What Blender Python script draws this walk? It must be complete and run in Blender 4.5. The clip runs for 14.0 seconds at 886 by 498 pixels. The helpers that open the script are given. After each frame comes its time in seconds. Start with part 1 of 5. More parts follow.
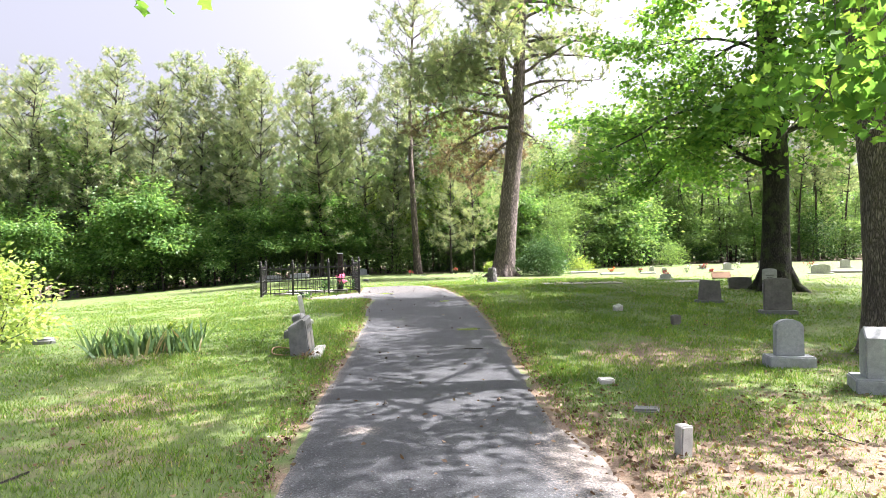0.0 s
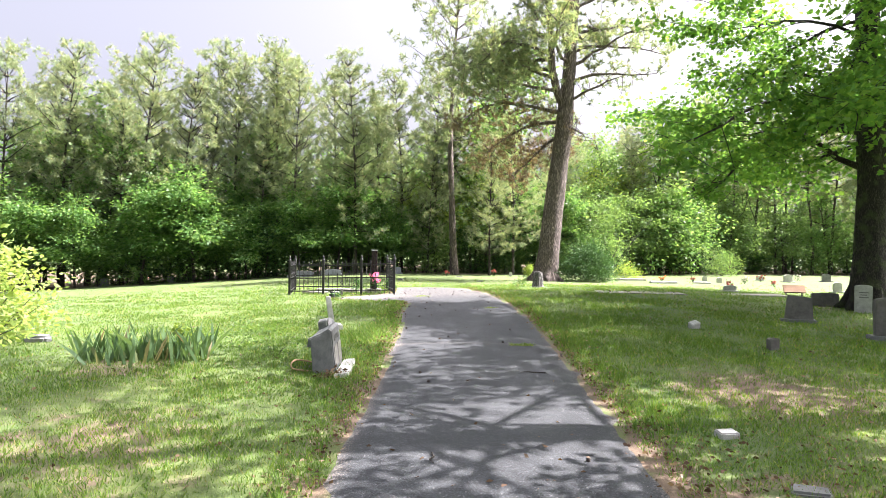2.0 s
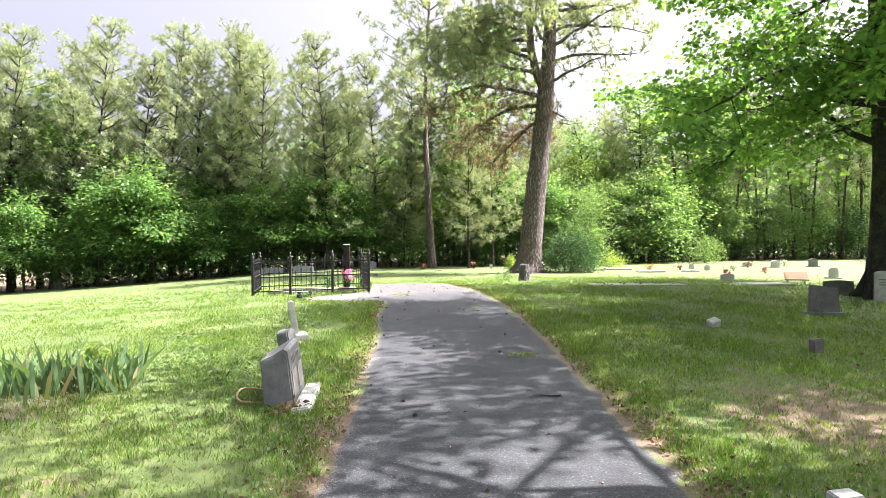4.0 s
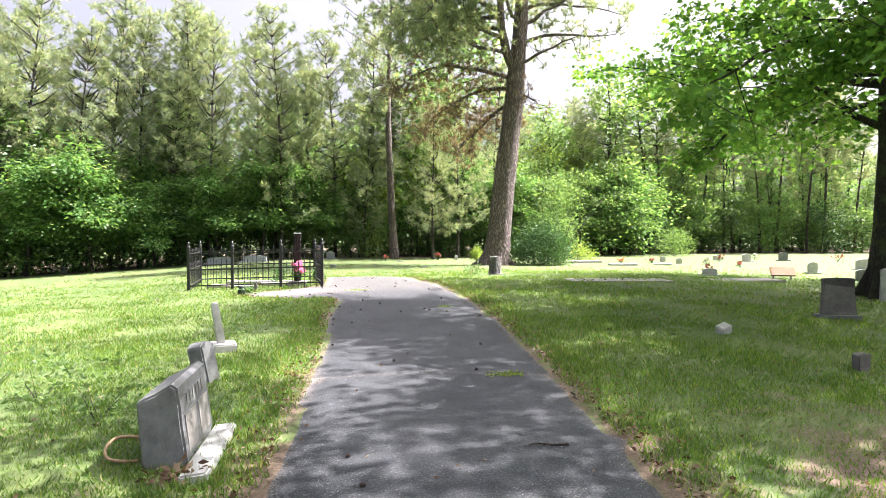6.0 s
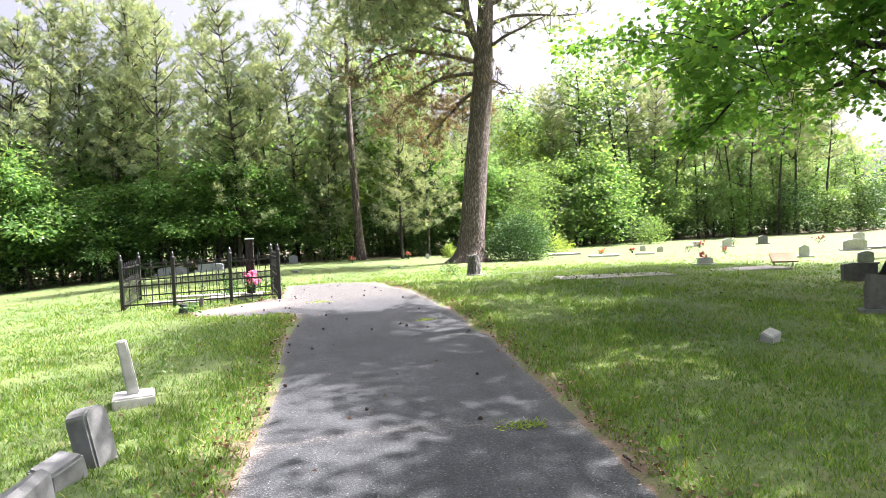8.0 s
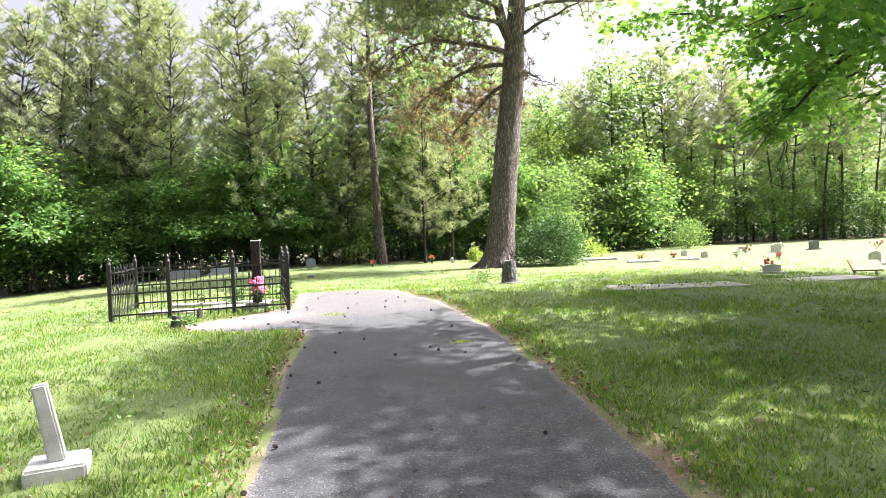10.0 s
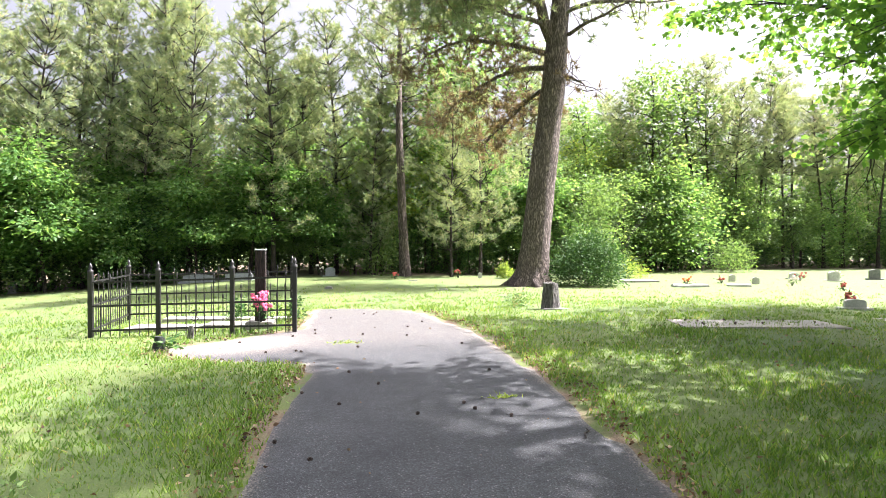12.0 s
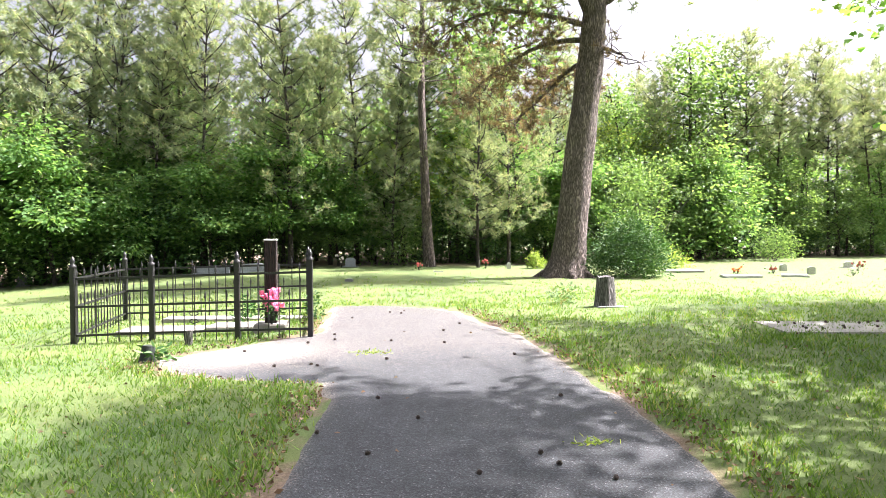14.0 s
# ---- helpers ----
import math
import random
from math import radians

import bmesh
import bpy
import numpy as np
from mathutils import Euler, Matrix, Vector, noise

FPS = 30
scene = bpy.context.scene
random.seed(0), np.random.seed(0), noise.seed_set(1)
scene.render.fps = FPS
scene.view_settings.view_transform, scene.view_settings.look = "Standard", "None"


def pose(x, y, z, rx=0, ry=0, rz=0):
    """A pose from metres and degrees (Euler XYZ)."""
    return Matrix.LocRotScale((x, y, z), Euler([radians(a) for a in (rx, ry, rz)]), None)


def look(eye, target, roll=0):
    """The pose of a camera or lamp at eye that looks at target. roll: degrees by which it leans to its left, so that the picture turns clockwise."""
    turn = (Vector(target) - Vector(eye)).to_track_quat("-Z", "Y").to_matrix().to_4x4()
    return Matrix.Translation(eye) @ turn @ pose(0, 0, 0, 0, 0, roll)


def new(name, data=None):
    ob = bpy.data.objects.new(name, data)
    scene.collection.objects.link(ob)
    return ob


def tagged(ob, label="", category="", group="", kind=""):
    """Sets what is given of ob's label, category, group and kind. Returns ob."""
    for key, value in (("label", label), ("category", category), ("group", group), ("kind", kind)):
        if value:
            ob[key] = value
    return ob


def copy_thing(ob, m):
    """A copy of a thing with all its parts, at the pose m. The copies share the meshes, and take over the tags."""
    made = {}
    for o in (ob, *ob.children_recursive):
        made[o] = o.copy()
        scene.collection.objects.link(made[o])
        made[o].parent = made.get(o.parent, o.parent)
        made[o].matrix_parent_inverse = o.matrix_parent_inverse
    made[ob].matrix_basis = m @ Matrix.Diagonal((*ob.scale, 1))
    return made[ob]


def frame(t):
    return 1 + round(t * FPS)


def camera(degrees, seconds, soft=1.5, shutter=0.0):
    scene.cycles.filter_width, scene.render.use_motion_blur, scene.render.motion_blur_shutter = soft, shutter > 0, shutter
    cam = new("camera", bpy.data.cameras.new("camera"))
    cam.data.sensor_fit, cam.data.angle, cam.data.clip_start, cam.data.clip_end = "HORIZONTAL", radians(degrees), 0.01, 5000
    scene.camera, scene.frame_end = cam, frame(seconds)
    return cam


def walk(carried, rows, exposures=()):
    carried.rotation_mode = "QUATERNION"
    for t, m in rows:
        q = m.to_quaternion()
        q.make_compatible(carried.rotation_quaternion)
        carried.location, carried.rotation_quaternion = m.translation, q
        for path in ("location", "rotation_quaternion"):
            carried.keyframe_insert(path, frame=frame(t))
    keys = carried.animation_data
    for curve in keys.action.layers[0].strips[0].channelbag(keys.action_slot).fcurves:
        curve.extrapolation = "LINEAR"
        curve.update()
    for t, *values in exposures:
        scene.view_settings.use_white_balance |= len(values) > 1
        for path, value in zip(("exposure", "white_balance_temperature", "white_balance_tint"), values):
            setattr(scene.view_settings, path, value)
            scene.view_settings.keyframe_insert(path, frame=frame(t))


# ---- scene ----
cam = camera(71.0, 14.0, 0.8)
METRES, EYE, TILT, LEAN, TURN = 11.8, 1.5, 0.0, 1.2, 0.0
ROWS = [
    (0.0, 0.0, 0.0, 0.0, 0.0, 0.0, -0.0),
    (0.5, -0.0031, 0.035, 0.0006, 2.87, 1.06, -1.54),
    (1.0, -0.0096, 0.0685, -0.0012, 3.82, 0.83, -2.28),
    (1.5, -0.0189, 0.1037, 0.0004, 3.49, 0.14, -0.93),
    (2.0, -0.0256, 0.137, -0.001, 3.04, -0.06, -1.99),
    (2.5, -0.0353, 0.1677, -0.0028, 1.74, -0.72, -1.35),
    (5.0, -0.0424, 0.3456, 0.0012, 0.16, -0.73, -1.21),
    (5.5, -0.0433, 0.3812, -0.0004, -0.73, -0.29, -2.5),
    (6.0, -0.0437, 0.4169, -0.0014, -2.7, -1.6, -1.34),
    (6.5, -0.0439, 0.4557, 0.0012, -2.08, -0.99, -0.47),
    (7.0, -0.0452, 0.4919, 0.0004, -3.81, -1.37, -0.73),
    (7.5, -0.0452, 0.5249, -0.0014, -6.4, -2.2, 0.28),
    (8.0, -0.0475, 0.5654, 0.0018, -5.78, -1.96, 1.09),
    (8.5, -0.0517, 0.6034, 0.0016, -4.99, -1.99, 1.08),
    (9.0, -0.0495, 0.6389, -0.002, -4.1, -1.62, 1.16),
    (11.5, -0.0589, 0.8259, 0.0037, -3.23, -1.66, -0.1),
    (12.0, -0.0574, 0.8582, 0.0053, -1.66, -0.66, -1.39),
    (12.5, -0.0599, 0.8928, 0.0041, -0.44, -0.54, -1.21),
    (13.0, -0.0669, 0.9271, 0.0054, -1.89, -0.62, 1.28),
    (13.5, -0.0691, 0.9579, 0.0049, -1.14, -1.51, -1.26),
    (14.0, -0.0796, 0.99, 0.0038, 0.07, -1.75, -1.07),
]
walk(cam, [(t, pose(0, 0, EYE, TILT, LEAN, TURN) @ pose(METRES * x, METRES * y, METRES * z, 90 + pitch, roll, yaw)) for t, x, y, z, yaw, pitch, roll in ROWS], [(0.0, 2.44, 6200, 20), (14.0, 2.44, 6200, 20)])

# ---- daylight ----
SUN_AZ, SUN_EL = 75.0, 53.0
world = bpy.data.worlds.new("sky")
scene.world = world
world.use_nodes = True
wn = world.node_tree.nodes
sky = wn.new("ShaderNodeTexSky")
sky.sky_type, sky.sun_disc = "NISHITA", False
sky.sun_elevation, sky.sun_rotation = radians(SUN_EL), radians(SUN_AZ)
sky.dust_density, sky.air_density, sky.ozone_density = 10.0, 0.6, 0.2
haze = wn.new("ShaderNodeHueSaturation")
haze.inputs["Saturation"].default_value = 0.35
world.node_tree.links.new(sky.outputs[0], haze.inputs["Color"])
world.node_tree.links.new(haze.outputs[0], wn["Background"].inputs[0])
wn["Background"].inputs[1].default_value = 0.086
sun_data = bpy.data.lights.new("sun", "SUN")
sun_data.energy, sun_data.angle, sun_data.color = 5.0, radians(0.5), (1.0, 0.94, 0.86)
sun = new("sun", sun_data)
to_sun = Vector((math.sin(radians(SUN_AZ)) * math.cos(radians(SUN_EL)), math.cos(radians(SUN_AZ)) * math.cos(radians(SUN_EL)), math.sin(radians(SUN_EL))))
sun.matrix_basis = look(to_sun * 60, (0, 0, 0))

# ---- materials ----
def nodes_of(name):
    m = bpy.data.materials.new(name)
    m.use_nodes = True
    nt = m.node_tree
    return m, nt.nodes, nt.links, nt.nodes["Principled BSDF"]


def ramp(nodes, stops):
    r = nodes.new("ShaderNodeValToRGB")
    while len(r.color_ramp.elements) < len(stops):
        r.color_ramp.elements.new(0.5)
    for e, (p, c) in zip(r.color_ramp.elements, stops):
        e.position, e.color = p, (*c, 1)
    return r


def noise_of(nodes, links, scale, detail=6.0, rough=0.6, vec=None, kind="Object"):
    tc = nodes.new("ShaderNodeTexCoord")
    n = nodes.new("ShaderNodeTexNoise")
    n.inputs["Scale"].default_value, n.inputs["Detail"].default_value, n.inputs["Roughness"].default_value = scale, detail, rough
    links.new(vec or tc.outputs[kind], n.inputs["Vector"])
    return n


def mix_colour(nodes, links, fac, a, b, blend="MIX"):
    m = nodes.new("ShaderNodeMix")
    m.data_type, m.blend_type = "RGBA", blend
    for sock, v in ((0, fac), (6, a), (7, b)):
        if isinstance(v, (int, float)):
            m.inputs[sock].default_value = v
        elif isinstance(v, tuple):
            m.inputs[sock].default_value = (*v, 1)
        else:
            links.new(v, m.inputs[sock])
    return m.outputs[2]


def stone(name, c1, c2, scale=14.0, rough=0.75, bump=0.25, stain=(0.12, 0.12, 0.10), stain_amount=0.45, grain=220.0):
    """Speckled, weathered mineral surface: fine grain, broad tone, stains."""
    m, n, l, b = nodes_of(name)
    fine = noise_of(n, l, grain, 3.0)
    mid = noise_of(n, l, scale, 7.0)
    big = noise_of(n, l, scale * 0.18, 4.0, 0.7)
    base = ramp(n, [(0.3, c1), (0.7, c2)])
    l.new(mid.outputs[0], base.inputs[0])
    spk = ramp(n, [(0.35, (0.6, 0.6, 0.6)), (0.65, (1.15, 1.15, 1.15))])
    l.new(fine.outputs[0], spk.inputs[0])
    col = mix_colour(n, l, 0.7, base.outputs[0], spk.outputs[0], "MULTIPLY")
    msk = ramp(n, [(0.5, (0, 0, 0)), (0.72, (stain_amount,) * 3)])
    l.new(big.outputs[0], msk.inputs[0])
    col = mix_colour(n, l, msk.outputs[0], col, stain)
    l.new(col, b.inputs["Base Color"])
    b.inputs["Roughness"].default_value = rough
    bp = n.new("ShaderNodeBump")
    bp.inputs["Strength"].default_value, bp.inputs["Distance"].default_value = bump, 0.01
    l.new(mid.outputs[0], bp.inputs["Height"])
    l.new(bp.outputs[0], b.inputs["Normal"])
    return m


def bark(name, c1, c2, stretch=0.22, scale=9.0, moss=None):
    m, n, l, b = nodes_of(name)
    tc = n.new("ShaderNodeTexCoord")
    mp = n.new("ShaderNodeMapping")
    mp.inputs["Scale"].default_value = (1, 1, stretch)
    l.new(tc.outputs["Object"], mp.inputs[0])
    v = n.new("ShaderNodeTexVoronoi")
    v.feature = "DISTANCE_TO_EDGE"
    v.inputs["Scale"].default_value = scale
    warp = noise_of(n, l, 5.0, 4.0, 0.6, mp.outputs[0])
    wv = n.new("ShaderNodeVectorMath")
    wv.operation = "ADD"
    l.new(mp.outputs[0], wv.inputs[0])
    l.new(warp.outputs["Color"], wv.inputs[1])
    l.new(wv.outputs[0], v.inputs["Vector"])
    fine = noise_of(n, l, 40.0, 6.0, 0.7, mp.outputs[0])
    r = ramp(n, [(0.0, tuple(c * 0.25 for c in c1)), (0.16, c1), (0.45, c2)])
    l.new(v.outputs["Distance"], r.inputs[0])
    f = ramp(n, [(0.3, (0.55, 0.55, 0.55)), (0.7, (1.2, 1.2, 1.2))])
    l.new(fine.outputs[0], f.inputs[0])
    col = mix_colour(n, l, 0.8, r.outputs[0], f.outputs[0], "MULTIPLY")
    if moss:
        big = noise_of(n, l, 3.0, 5.0)
        msk = ramp(n, [(0.5, (0, 0, 0)), (0.65, (0.7, 0.7, 0.7))])
        l.new(big.outputs[0], msk.inputs[0])
        col = mix_colour(n, l, msk.outputs[0], col, moss)
    l.new(col, b.inputs["Base Color"])
    b.inputs["Roughness"].default_value = 0.9
    bp = n.new("ShaderNodeBump")
    bp.inputs["Strength"].default_value, bp.inputs["Distance"].default_value = 1.0, 0.08
    l.new(v.outputs["Distance"], bp.inputs["Height"])
    l.new(bp.outputs[0], b.inputs["Normal"])
    return m


def leafy(name, stops, through_part=0.5, gloss=0.6):
    """Thin leaf: each leaf its own tone, some light passing through."""
    m, n, l, b = nodes_of(name)
    g = n.new("ShaderNodeNewGeometry")
    r = ramp(n, [(p, (cr, cg, cb * 1.35)) for p, (cr, cg, cb) in stops])
    l.new(g.outputs["Random Per Island"], r.inputs[0])
    big = noise_of(n, l, 0.55, 3.0)
    br = ramp(n, [(0.3, (0.75, 0.8, 0.8)), (0.7, (1.2, 1.15, 1.0))])
    l.new(big.outputs[0], br.inputs[0])
    col = mix_colour(n, l, 0.9, r.outputs[0], br.outputs[0], "MULTIPLY")
    l.new(col, b.inputs["Base Color"])
    b.inputs["Roughness"].default_value, b.inputs["Specular IOR Level"].default_value = gloss, 0.2
    tr = n.new("ShaderNodeBsdfTranslucent")
    warm = mix_colour(n, l, 1.0, col, (1.9, 1.85, 0.9), "MULTIPLY")
    l.new(warm, tr.inputs[0])
    mx = n.new("ShaderNodeMixShader")
    mx.inputs[0].default_value = through_part
    l.new(b.outputs[0], mx.inputs[1])
    l.new(tr.outputs[0], mx.inputs[2])
    l.new(mx.outputs[0], n["Material Output"].inputs[0])
    return m


def plain(name, c, rough=0.6, metal=0.0, vary=0.25, scale=30.0):
    m, n, l, b = nodes_of(name)
    nz = noise_of(n, l, scale)
    r = ramp(n, [(0.3, tuple(x * (1 - vary) for x in c)), (0.7, tuple(min(1, x * (1 + vary)) for x in c))])
    l.new(nz.outputs[0], r.inputs[0])
    l.new(r.outputs[0], b.inputs["Base Color"])
    b.inputs["Roughness"].default_value, b.inputs["Metallic"].default_value = rough, metal
    return m


def ground_material():
    m, n, l, b = nodes_of("lawn soil")
    at = n.new("ShaderNodeAttribute")
    at.attribute_name = "bare"
    fine = noise_of(n, l, 45.0, 8.0, 0.75)
    mid = noise_of(n, l, 3.2, 7.0, 0.65)
    big = noise_of(n, l, 0.45, 4.0)
    g = ramp(n, [(0.25, (0.042, 0.066, 0.021)), (0.5, (0.075, 0.11, 0.032)), (0.75, (0.12, 0.152, 0.052))])
    l.new(fine.outputs[0], g.inputs[0])
    t = ramp(n, [(0.3, (0.7, 0.85, 0.7)), (0.7, (1.25, 1.12, 0.9))])
    l.new(big.outputs[0], t.inputs[0])
    green = mix_colour(n, l, 1.0, g.outputs[0], t.outputs[0], "MULTIPLY")
    d = ramp(n, [(0.25, (0.05, 0.034, 0.022)), (0.5, (0.125, 0.088, 0.058)), (0.75, (0.22, 0.17, 0.12))])
    l.new(fine.outputs[0], d.inputs[0])
    ad = n.new("ShaderNodeMath")
    ad.operation = "ADD"
    l.new(at.outputs["Fac"], ad.inputs[0])
    l.new(mid.outputs[0], ad.inputs[1])
    msk = ramp(n, [(0.62, (0, 0, 0)), (0.85, (1, 1, 1))])
    l.new(ad.outputs[0], msk.inputs[0])
    l.new(mix_colour(n, l, msk.outputs[0], green, d.outputs[0]), b.inputs["Base Color"])
    b.inputs["Roughness"].default_value = 0.95
    bp = n.new("ShaderNodeBump")
    bp.inputs["Strength"].default_value, bp.inputs["Distance"].default_value = 0.4, 0.03
    l.new(fine.outputs[0], bp.inputs["Height"])
    l.new(bp.outputs[0], b.inputs["Normal"])
    return m


def asphalt_material():
    m, n, l, b = nodes_of("worn asphalt")
    tc = n.new("ShaderNodeTexCoord")
    at = n.new("ShaderNodeAttribute")
    at.attribute_name = "bare"
    v = n.new("ShaderNodeTexVoronoi")
    v.inputs["Scale"].default_value = 120.0
    l.new(tc.outputs["Object"], v.inputs["Vector"])
    mid = noise_of(n, l, 2.3, 7.0, 0.7)
    fine = noise_of(n, l, 60.0, 6.0, 0.7)
    big = noise_of(n, l, 0.5, 3.0)
    agg = ramp(n, [(0.0, (0.015, 0.015, 0.017)), (0.5, (0.027, 0.0315, 0.036)), (0.84, (0.054, 0.062, 0.069)), (1.0, (0.22, 0.22, 0.22))])
    l.new(v.outputs["Color"], agg.inputs[0])
    tone = ramp(n, [(0.3, (0.54, 0.55, 0.57)), (0.7, (1.15, 1.13, 1.1))])
    l.new(mid.outputs[0], tone.inputs[0])
    col = mix_colour(n, l, 1.0, agg.outputs[0], tone.outputs[0], "MULTIPLY")
    ad = n.new("ShaderNodeMath")
    ad.operation = "ADD"
    l.new(at.outputs["Fac"], ad.inputs[0])
    l.new(fine.outputs[0], ad.inputs[1])
    msk = ramp(n, [(0.66, (0, 0, 0)), (1.05, (0.85, 0.85, 0.85))])
    l.new(ad.outputs[0], msk.inputs[0])
    sand = ramp(n, [(0.3, (0.15, 0.125, 0.105)), (0.7, (0.34, 0.30, 0.26))])
    l.new(fine.outputs[0], sand.inputs[0])
    col = mix_colour(n, l, msk.outputs[0], col, sand.outputs[0])
    l.new(col, b.inputs["Base Color"])
    b.inputs["Roughness"].default_value = 0.85
    bp = n.new("ShaderNodeBump")
    bp.inputs["Strength"].default_value, bp.inputs["Distance"].default_value = 0.5, 0.006
    l.new(v.outputs["Distance"], bp.inputs["Height"])
    l.new(bp.outputs[0], b.inputs["Normal"])
    return m


M_GROUND, M_ROAD = ground_material(), asphalt_material()
M_GRASS = leafy("grass blades", [(0.0, (0.048, 0.108, 0.017)), (0.5, (0.092, 0.17, 0.025)), (0.92, (0.15, 0.225, 0.038)), (1.0, (0.28, 0.24, 0.10))], 0.45, 0.5)
M_BROAD = leafy("broad leaves", [(0.0, (0.06, 0.135, 0.035)), (0.6, (0.10, 0.195, 0.05)), (1.0, (0.18, 0.275, 0.085))], 0.55, 0.35)
M_LIGHT = leafy("light young leaves", [(0.0, (0.07, 0.13, 0.036)), (0.6, (0.11, 0.185, 0.054)), (1.0, (0.17, 0.25, 0.08))], 0.48, 0.42)
M_OAK = leafy("shade tree leaves", [(0.0, (0.06, 0.14, 0.03)), (0.6, (0.095, 0.195, 0.038)), (1.0, (0.16, 0.26, 0.05))], 0.62)
M_NEEDLE = leafy("pine needles", [(0.0, (0.12, 0.17, 0.085)), (0.6, (0.2, 0.25, 0.13)), (0.93, (0.28, 0.31, 0.17)), (1.0, (0.34, 0.26, 0.15))], 0.42, 0.5)
# Shrub leaf colour; far_woods also uses it for the shade under its canopy.
M_SHRUB = leafy("dark glossy shrub leaves and woodland shade", [(0.0, (0.025, 0.07, 0.015)), (0.7, (0.05, 0.12, 0.025)), (1.0, (0.09, 0.17, 0.03))], 0.12, 0.55)
M_YELLOW = leafy("yellow green leaves", [(0.0, (0.12, 0.19, 0.03)), (0.6, (0.18, 0.26, 0.045)), (1.0, (0.27, 0.31, 0.08))], 0.45)
# Strong sun on the lawn bush is put into these leaf tones.
M_PALELEAF = leafy("sunlit pale leaves", [(0.0, (0.17, 0.25, 0.06)), (0.6, (0.26, 0.34, 0.09)), (1.0, (0.35, 0.4, 0.14))], 0.5)
M_IRIS = leafy("sword leaves", [(0.0, (0.07, 0.13, 0.05)), (0.8, (0.13, 0.21, 0.075)), (1.0, (0.3, 0.24, 0.13))], 0.35, 0.5)
M_LITTER = leafy("dead leaves", [(0.0, (0.05, 0.03, 0.017)), (0.6, (0.14, 0.088, 0.045)), (1.0, (0.30, 0.23, 0.14))], 0.2, 0.8)
M_DRYNEEDLE = leafy("dry brown needles", [(0.0, (0.12, 0.085, 0.05)), (0.7, (0.2, 0.145, 0.085)), (1.0, (0.24, 0.21, 0.11))], 0.3, 0.6)
M_PINEBARK = bark("pine bark", (0.15, 0.118, 0.105), (0.34, 0.28, 0.25), 0.2, 7.0)
M_OAKBARK = bark("dark tree bark", (0.035, 0.03, 0.025), (0.10, 0.085, 0.07), 0.3, 12.0, (0.07, 0.09, 0.03))
M_GREYBARK = bark("grey furrowed bark", (0.17, 0.145, 0.125), (0.36, 0.31, 0.27), 0.16, 14.0)
M_WOODBARK = bark("woodland bark", (0.05, 0.04, 0.032), (0.14, 0.115, 0.09), 0.25, 9.0)
M_GRANITE = stone("grey granite", (0.24, 0.26, 0.28), (0.36, 0.38, 0.40), 20.0, 0.6, 0.1)
M_MARBLE = stone("weathered white marble", (0.34, 0.34, 0.32), (0.52, 0.52, 0.50), 9.0, 0.7, 0.25, (0.13, 0.14, 0.11), 0.6)
M_OLDSTONE = stone("old lichened headstone", (0.105, 0.11, 0.112), (0.225, 0.23, 0.228), 8.0, 0.85, 0.4, (0.1, 0.1, 0.075), 0.75)
M_DARKSTONE = stone("dark stained headstone", (0.09, 0.085, 0.08), (0.17, 0.16, 0.15), 9.0, 0.85, 0.35, (0.22, 0.2, 0.18), 0.5)
M_CONCRETE = stone("aged concrete", (0.2, 0.19, 0.175), (0.31, 0.295, 0.27), 6.0, 0.9, 0.3, (0.2, 0.18, 0.15), 0.6)
M_IRON = plain("black painted iron", (0.012, 0.012, 0.013), 0.45, 0.0, 0.3)
M_POSTWOOD = bark("dark stained post wood", (0.03, 0.018, 0.014), (0.075, 0.04, 0.032), 0.06, 16.0)
M_WHITE = plain("white paint", (0.75, 0.75, 0.74), 0.6, 0, 0.06)
M_PINK = plain("pink silk petals", (0.75, 0.16, 0.30), 0.7, 0, 0.35, 60)
M_RED = plain("red silk petals", (0.38, 0.07, 0.06), 0.7, 0, 0.4, 60)
M_ORANGE = plain("orange silk petals", (0.75, 0.2, 0.05), 0.7, 0, 0.4, 60)
M_PALE = plain("pale silk petals", (0.72, 0.66, 0.60), 0.7, 0, 0.2, 60)
M_POT = plain("dark green plastic", (0.009, 0.014, 0.011), 0.7)
M_INK = plain("cut lettering", (0.17, 0.17, 0.16), 0.9)
M_TAN = plain("faded tan wire wrap", (0.3, 0.2, 0.11), 0.8)
M_CONE = bark("pine cone scales", (0.05, 0.03, 0.02), (0.13, 0.08, 0.05), 1.0, 90.0)
M_BRASS = plain("bronze plaque", (0.20, 0.12, 0.07), 0.5, 0.6)
M_STUMP = bark("weathered grey wood", (0.17, 0.165, 0.155), (0.42, 0.40, 0.38), 0.08, 16.0)

# ---- building helpers ----
rng = np.random.default_rng(7)


def part(name, data, material, parent=None, label="", m=None, smooth=False):
    """Links a bmesh, a mesh or (verts, faces) as one mesh object under a thing."""
    if isinstance(data, bmesh.types.BMesh):
        me = bpy.data.meshes.new(name)
        data.to_mesh(me)
        data.free()
    elif isinstance(data, tuple):
        me = bpy.data.meshes.new(name)
        me.from_pydata([tuple(v) for v in data[0]], [], [tuple(f) for f in data[1]])
    else:
        me = data
    if material and not me.materials:
        me.materials.append(material)
    if smooth:
        me.polygons.foreach_set("use_smooth", [True] * len(me.polygons))
    ob = new(name, me)
    if parent:
        ob.parent = parent
    if m is not None:
        ob.matrix_basis = m
    if label:
        ob["label"] = label
    return ob


def thing(name, x, y, label, category, group="", rz=0.0, rx=0.0, ry=0.0, dz=0.0, kind=""):
    ob = new(name)
    ob.empty_display_size = 0.2
    ob.matrix_basis = pose(x, y, ground_z(x, y) + dz, rx, ry, rz)
    return tagged(ob, label, category, group, kind)


